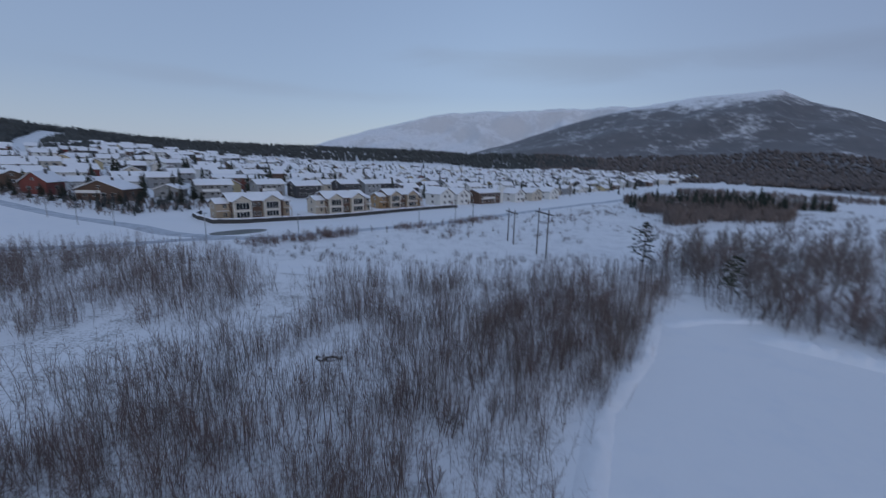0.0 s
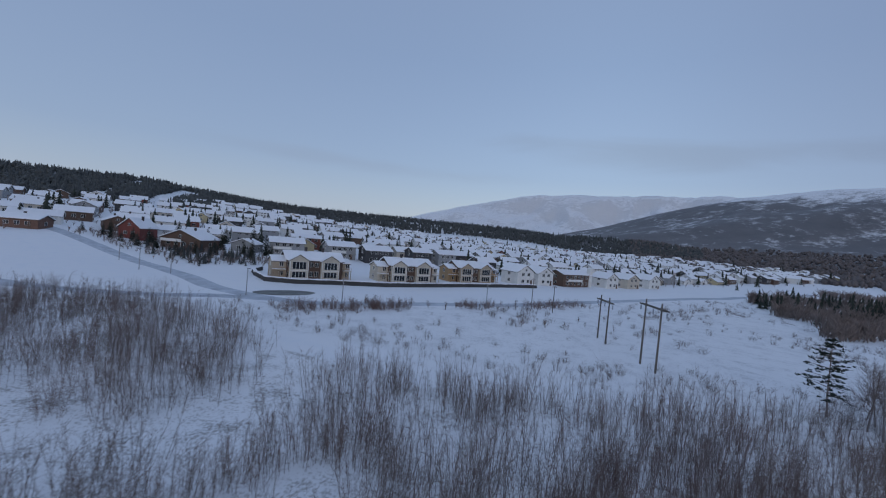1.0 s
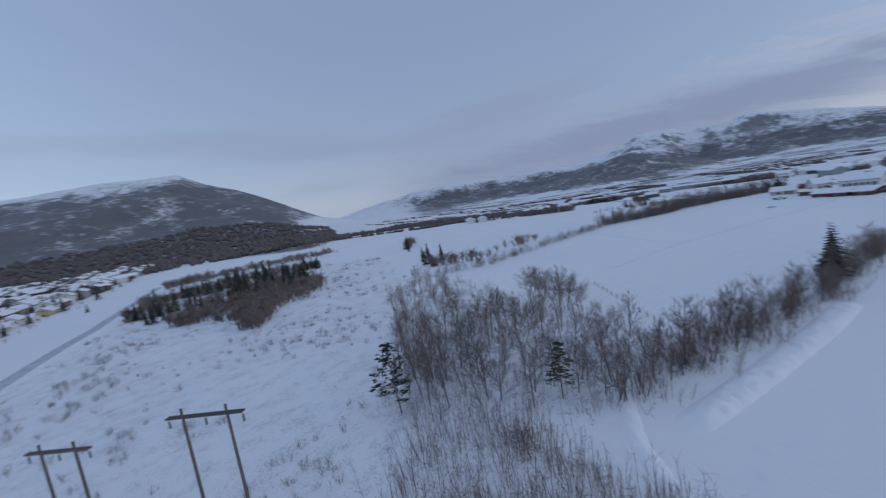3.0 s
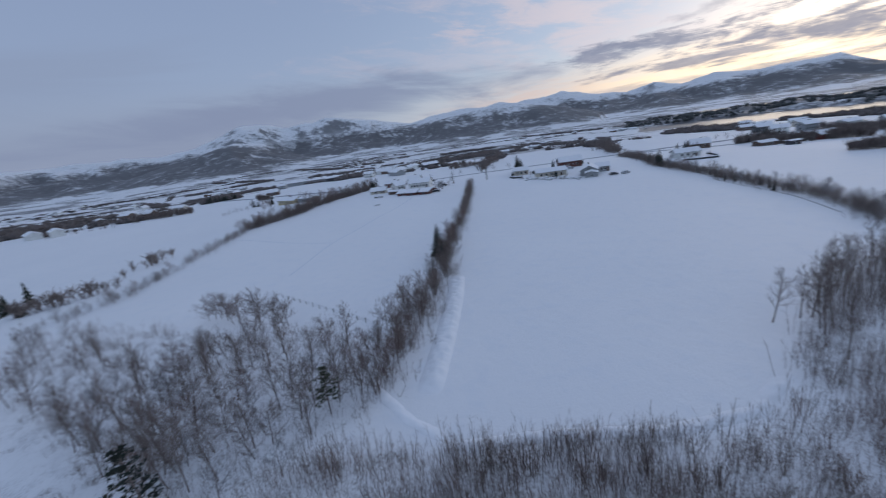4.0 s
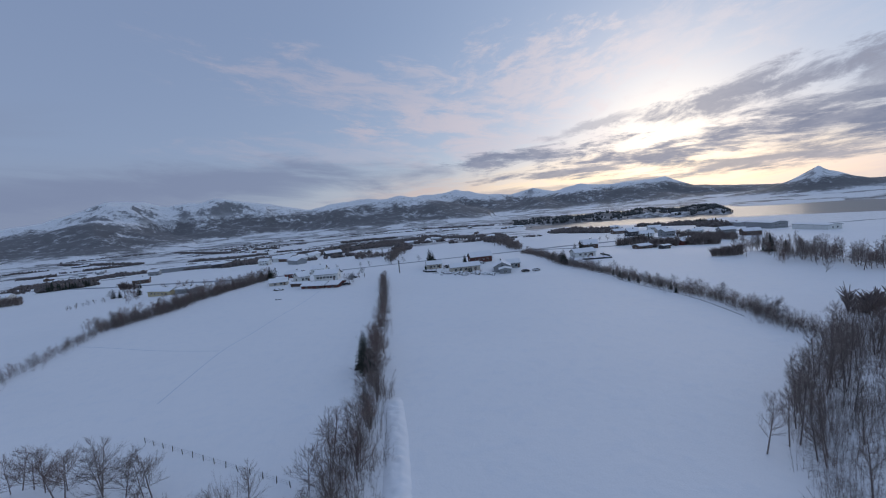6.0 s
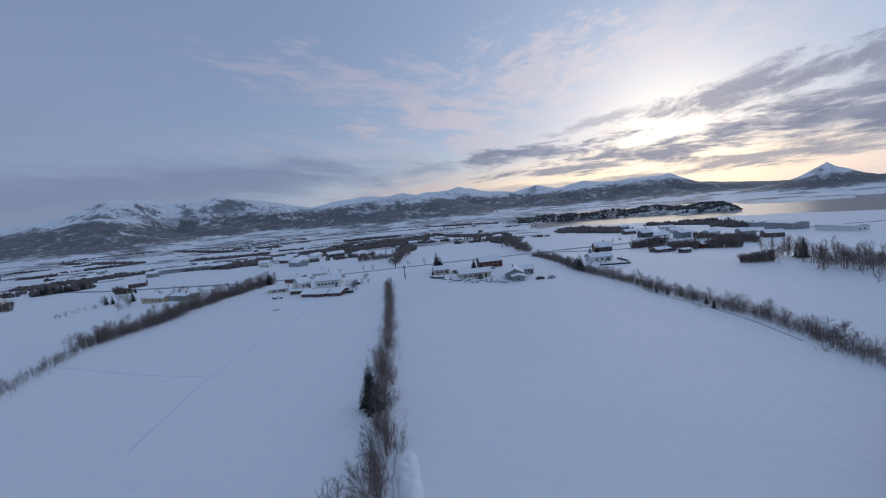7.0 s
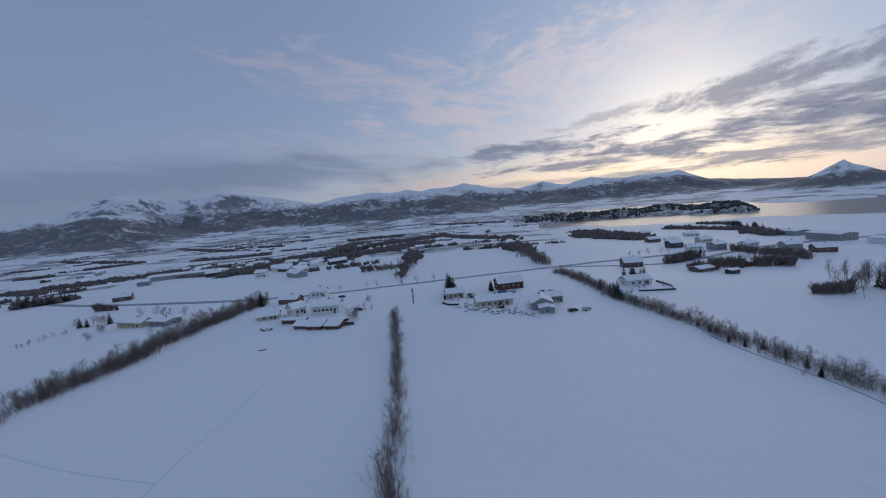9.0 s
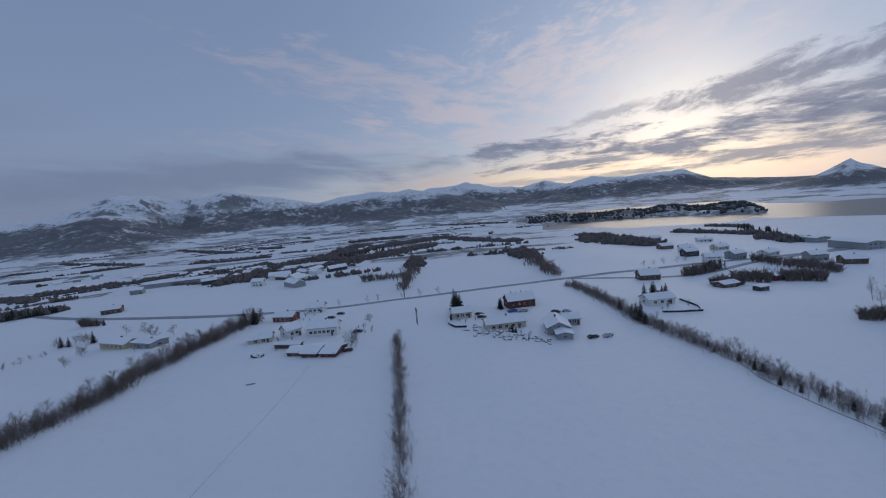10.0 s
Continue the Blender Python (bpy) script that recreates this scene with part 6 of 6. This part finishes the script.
# ---------------------------------------------------------------- farm beside the hedge's end (long house, red barn)
FARM = 231.0
house("farm_barn", 182.5, -141.5, FARM + 4, "tall red-brown barn with deep snow on its roof", L=14, D=8.5, H=3.9, rise=2.6, wall=plain("red_brown_barn_boards", (0.13, 0.05, 0.04), 0.85, 0.3, 2.0), front=4, chimney=False, storeys=1, win=(0.9, 0.9))
house("farm_house", 168.5, -110.5, FARM + 2, "long low house with cream wall and snowy roof", L=17, D=8.5, H=2.8, rise=1.6, wall=CREAM, front=5)
house("farm_cottage", 196.5, -113, FARM, "small pale cottage with hipped snowy roof", L=9, D=8, H=2.7, rise=1.7, wall=CREAM, front=3)
house("farm_house", 147.5, -118.5, FARM + 78, "grey timber farmhouse with veranda and wide snowy gable roof", L=13.5, D=9, H=2.9, rise=2.2, wall=GREY, front=4)
house("farm_annexe", 147, -128.5, FARM - 4, "low grey annexe with snowy roof", L=7, D=5.5, H=2.8, rise=1.6, wall=GREY, front=2, chimney=False)
house("farm_porch", 140.5, -112.0, FARM + 78, "open timber porch in front of the farmhouse", L=6, D=6, H=2.2, rise=0.7, wall=GREY, front=2, chimney=False)
for x, y, h in ((207.5, -119.5, 12.0), (204.0, -118.0, 11.0), (206, -122, 9.0), (186.5, -131.5, 6.5), (189, -133.5, 5.5), (190.5, -145.5, 6.5), (189, -147.8, 6), (187.4, -150, 6.6), (185.6, -152.4, 6), (184, -154.6, 6.3), (196.5, -105.5, 3.5), (162, -107, 3.4), (160.5, -106, 3.0), (158.2, -105, 3.2)):
    plant("farm_spruce", SPRUCE, x, y, h, 10.0, "dark spruce beside the farm buildings", "tree", "farm spruces")
car(178.5, -130.5, FARM, CAR_BLUE, "van under a blue cover beside the red barn", False, 5.2)
car(174.5, -133, FARM, CAR_SILVER, "silver van with snow on its roof beside the barn", True, 5.0)
car(190, -119, 20, CAR_DARK, "dark snow-topped car in the farmyard")
car(186, -116, 30, CAR_DARK, "dark snow-topped car in the farmyard")
car(131, -117, 60, CAR_DARK, "dark snow-topped car at the field edge")
car(127, -121, 75, CAR_SILVER, "pale snow-topped car at the field edge")
car(160, -139, 10, CAR_DARK, "dark snow-topped car behind the farmhouse")
car(156, -142, 10, CAR_SILVER, "pale snow-topped car behind the farmhouse")
rng = np.random.default_rng(31)
CLUTTER = plain("dark_clutter", (0.07, 0.065, 0.06), 0.9, 0.4, 1.5)
for i in range(46):
    f = rng.uniform(0, 1)
    heap("snowy_woodpile", 182 - 40 * f + rng.normal(0, 2.6), -99 - 6 * f + rng.normal(0, 3.0), rng.uniform(1.5, 4.0), rng.uniform(0.8, 1.6), rng.uniform(0.5, 1.0), rng.uniform(0, 180), CLUTTER, "snow-covered heap of timber beside the farm", "heap")
garden_hedge = tagged(new("garden_hedge"), "dark clipped garden hedge round the farm plot", "hedge")
for name, me in wall_along([(203, -115), (200, -108), (192, -100), (186, -98), (182, -101)], 0.9, 0.8):
    part_mesh("snow_cover" if name == "snow_cover" else "leaves", me, garden_hedge)

# ---------------------------------------------------------------- farm with the red sheds
SHED = 214.0
for dx, L, w, red in ((-8.2, 6.2, 7.5, True), (-0.6, 6.6, 11, True), (7.6, 6.4, 11, True)):
    c, s_ = math.cos(radians(SHED)), math.sin(radians(SHED))
    house("red_shed", 213 + dx * c, -45 + dx * s_, SHED, "low red shed with a broad snow-covered roof", L=L, D=w, H=1.5, rise=1.2, wall=plain("dark_red_boards", (0.13, 0.042, 0.036), 0.85), along="x", front=1, gable=1, chimney=False)
house("white_farmhouse", 235, -60.0, SHED + 12, "white two-storey farmhouse with dormers and snowy roof", L=14, D=8.5, H=4.0, rise=2.2, wall=WHITE, front=6)
house("white_cottage", 247, -49, SHED + 60, "white cottage with steep snowy roof beside the farmhouse", L=7, D=7, H=3.6, rise=2.4, wall=WHITE, front=2)
house("farm_shed", 252, -37, SHED + 25, "pale low shed with snowy saddle roof", L=10, D=7, H=2.0, rise=1.8, wall=CREAM, front=2, chimney=False)
house("red_house", 283, -62, SHED, "red brick house with snowy roof beside the road", L=12, D=7.5, H=3.0, rise=1.8, wall=RED, front=4)
house("white_house", 287, -82, SHED + 15, "white roadside house with snowy roof", L=10, D=8, H=3.6, rise=2.2, wall=WHITE, front=3)
house("brown_shed", 231, -41, SHED, "long low brown shed with snow on its roof", L=12, D=3, H=1.8, rise=0.5, wall=BROWN, front=0, gable=0, chimney=False)
car(222, -70, 40, CAR_DARK, "dark snow-topped car in front of the white farmhouse")
car(258, -76, 20, CAR_DARK, "dark car parked in the white farm's yard")
car(262, -84, 30, CAR_DARK, "dark car parked in the white farm's yard")
car(203, -53, 60, CAR_DARK, "dark snow-topped car beside the red shed")
heap("brush_heap", 232, -28, 6, 4, 1.5, 20, CLUTTER, "snow-covered brush heap at the field edge", "heap")
heap("brush_heap", 205, -16, 3, 1.2, 0.6, 60, CLUTTER, "small snow-covered heap in the field", "heap")
plant("farm_pine", PINE, 293, -52, 8.5, 9.0, "broad dark pine beside the farm", "tree")
plant("farm_pine", PINE, 289, -48, 7.0, 9.0, "dark pine beside the farm", "tree")
tree_line("farm_tree", [(205, -56), (211, -60), (216, -66)], 1.8, RIMED, 8.0, (4.5, 6.0), "frosted leafless tree beside the red shed", "farm trees", 1.0, 22)

# ---------------------------------------------------------------- houses farther off
house("yellow_house", 322, 8, 205, "long pale yellow house with snowy roof in the meadow", L=20, D=8, H=3.0, rise=1.6, wall=YELLOW, front=5)
house("grey_house", 304, -2, 205, "low grey house with flat snowy roof in the meadow", L=14, D=9, H=2.8, rise=0.6, wall=GREY, front=4)
house("white_house", 128, -176, FARM, "low white house behind a garden hedge", L=13, D=8, H=2.8, rise=1.8, wall=WHITE, front=3)
house("brown_house", 156, -243, FARM - 10, "dark brown house with steep snowy roof beside the road", L=12, D=9, H=3.6, rise=3.0, wall=BROWN, front=3)
house("red_shed", 96, -268, FARM + 20, "red barn with snowy roof among trees", L=14, D=8, H=3.2, rise=2.0, wall=RED, front=2, chimney=False)
house("brown_shed", 112, -232, FARM + 10, "small brown shed with snowy roof", L=10, D=7, H=2.2, rise=1.0, wall=BROWN, front=2, chimney=False)
house("field_hut", 96, -226, FARM + 12, "small dark hut with a flat snowy roof", L=6, D=4, H=2.2, rise=0.3, wall=DARK, front=1, gable=0, chimney=False)
plant("garden_fir", SPRUCE, 133, -184, 8.5, 10.0, "dense dark fir beside the low white house", "tree")
plant("garden_fir", SPRUCE, 136, -182, 8.0, 10.0, "dense dark fir beside the low white house", "tree")
plant("garden_fir", SPRUCE, 129, -186, 7.0, 10.0, "dense dark fir beside the low white house", "tree")
plant("ditch_spruce", SPRUCE, 138, -158, 6.0, 10.0, "dark spruce in the ditch hedge", "tree")
plant("ditch_spruce", SPRUCE, 130, -151, 5.5, 10.0, "dark spruce in the ditch hedge", "tree")
low_hedge = tagged(new("garden_hedge"), "low dark hedge round the white house's garden", "hedge")
for name, me in wall_along([(121, -186), (111, -177), (108, -171), (116, -165), (121, -162)], 0.8, 0.8):
    part_mesh("snow_cover" if name == "snow_cover" else "leaves", me, low_hedge)
rng = np.random.default_rng(41)
VILLAGE = [(170, -372, 0), (150, -395, 1), (196, -400, 2), (128, -340, 3), (138, -318, 0), (112, -365, 4), (160, -345, 5), (232, -480, 0), (180, -470, 4), (66, -335, 2), (84, -345, 3), (455, 0, 2), (575, -30, 3), (445, -105, 0)]
for x, y, kind in VILLAGE:
    copy_thing(MODELS[kind], pose(x, y, ground_z(x, y), 0, 0, FARM + rng.normal(0, 15)))
house("warehouse", 620, -75, 60, "long low grey warehouse with a flat snowy roof", L=70, D=26, H=5.0, rise=1.0, wall=GREY, front=8, gable=2, chimney=False)
house("warehouse", 66, -420, -40, "large pale industrial hall with a snowy roof", L=28, D=16, H=5.5, rise=1.2, wall=GREY, front=6, gable=3, chimney=False)
house("warehouse", 30, -385, -40, "long low industrial building with a snowy roof", L=30, D=12, H=4.0, rise=0.9, wall=WHITE, front=8, gable=2, chimney=False)
house("warehouse", 96, -470, -40, "pale industrial hall with a snowy roof", L=24, D=14, H=4.5, rise=0.9, wall=GREY, front=6, gable=2, chimney=False)

# garden bushes round the farmsteads
rng = np.random.default_rng(51)
for cx, cy, sx, sy, n in ((160, -104, 12, 4, 9), (190, -108, 7, 6, 6), (150, -122, 9, 8, 5), (222, -66, 10, 8, 8), (245, -44, 10, 8, 6), (208, -56, 5, 5, 4), (276, -70, 12, 8, 5), (122, -172, 8, 6, 6), (306, 4, 14, 10, 5)):
    for i in range(n):
        plant("garden_bush", MANY, cx + rng.normal(0, sx * 0.6), cy + rng.normal(0, sy * 0.6), rng.uniform(1.4, 3.2), 6.5, "leafless garden bush beside the farm buildings", "bush", "farm bushes")

# ---------------------------------------------------------------- snow banks, tracks and fence
ribbon("track", [(202, -36), (178, -12), (156, 12), (140, 29), (114, 49)], 0.55, TRODDEN, "line of footprints across the snowy field", "track", 0.03)
ribbon("track", [(200, 58), (168, 43), (141, 28)], 0.5, TRODDEN, "faint old track in the snowy field", "track", 0.03)

ribbon("ditch", [(143, -163), (119, -141.5), (101, -129), (85, -117.5), (79, -110), (66, -100), (56, -94), (45, -86), (30, -70)], 0.45, DITCH, "narrow open ditch with dark banks along the field", "ditch", 0.04)

def snow_bank(pts, width, height, label, seed):
    """Lumpy ridge of pushed-up snow."""
    line = []
    for (x0, y0), (x1, y1) in zip(pts[:-1], pts[1:]):
        n = max(1, int(math.hypot(x1 - x0, y1 - y0) / 0.5))
        line += [(x0 + (x1 - x0) * i / n, y0 + (y1 - y0) * i / n) for i in range(n)]
    across = 9
    verts, faces = [], []
    for i, (x, y) in enumerate(line):
        a, b = line[max(i - 1, 0)], line[min(i + 1, len(line) - 1)]
        d = Vector((b[0] - a[0], b[1] - a[1])).normalized()
        end = min(1.0, i / 6, (len(line) - 1 - i) / 6)
        for c in range(across):
            e = c / (across - 1) * 2 - 1
            px, py = x - d.y * e * width / 2, y + d.x * e * width / 2
            lump = 0.6 + 0.8 * abs(noise.noise(Vector((px * 0.55, py * 0.55, seed)))) + 0.5 * noise.noise(Vector((px * 1.6, py * 1.6, seed)))
            verts.append((px, py, height * max(0.0, 1 - e * e) * end * lump - 0.06))
    for i in range(len(line) - 1):
        for c in range(across - 1):
            q = i * across + c
            faces.append((q, q + across, q + across + 1, q + 1))
    v = np.array(verts)
    v[:, 2] += land(v[:, 0], v[:, 1])
    ob = new("snow_bank", mesh_of("snow_bank", v, faces, SNOW, smooth=True))
    return tagged(ob, label, "snow bank", kind="stuff")


snow_bank([(37, 46), (41, 42.5), (50, 35), (62, 25.5), (74, 17)], 4.0, 0.9, "lumpy bank of ploughed snow along the hedge", 1)
snow_bank([(28, 50), (21.5, 39), (14, 29.5), (10, 20.5), (11, 11)], 2.2, 0.5, "low snow bank along the wood's edge", 2)
snow_bank([(28, 48), (34, 50), (44, 51), (56, 45)], 2.0, 0.4, "low snow bank at the field corner", 3)
fence = tagged(new("wire_fence"), "old wire fence with thin wooden posts in the snow", "fence")
for i in range(14):
    f = i / 13
    x, y = 63 + 33 * f, 43 + 11 * f
    pm = part("post", box(bmesh.new(), -0.05, 0.05, -0.05, 0.05, -0.3, 1.0), WOOD_GREY, fence)
    pm.matrix_basis = pose(x, y, ground_z(x, y), rng.normal(0, 4), rng.normal(0, 4), 0)
for n in range(3):
    wm, wf = tubes([((63 + 33 * i / 13, 43 + 11 * i / 13, ground_z(63 + 33 * i / 13, 43 + 11 * i / 13) + 0.35 + 0.28 * n), (63 + 33 * (i + 1) / 13, 43 + 11 * (i + 1) / 13, ground_z(63 + 33 * (i + 1) / 13, 43 + 11 * (i + 1) / 13) + 0.35 + 0.28 * n), 0.012, 0.012) for i in range(13)])
    part_mesh("wire", mesh_np("wire", wm, wf, METAL), fence)
for x, y, l in ((-10, 37, 2.6), (-12, -14, 4)):
    heap("brush_heap", x, y, l, l * 0.6, 0.7, x * 17 % 180, CLUTTER, "snow-covered heap of cut branch wood", "heap")
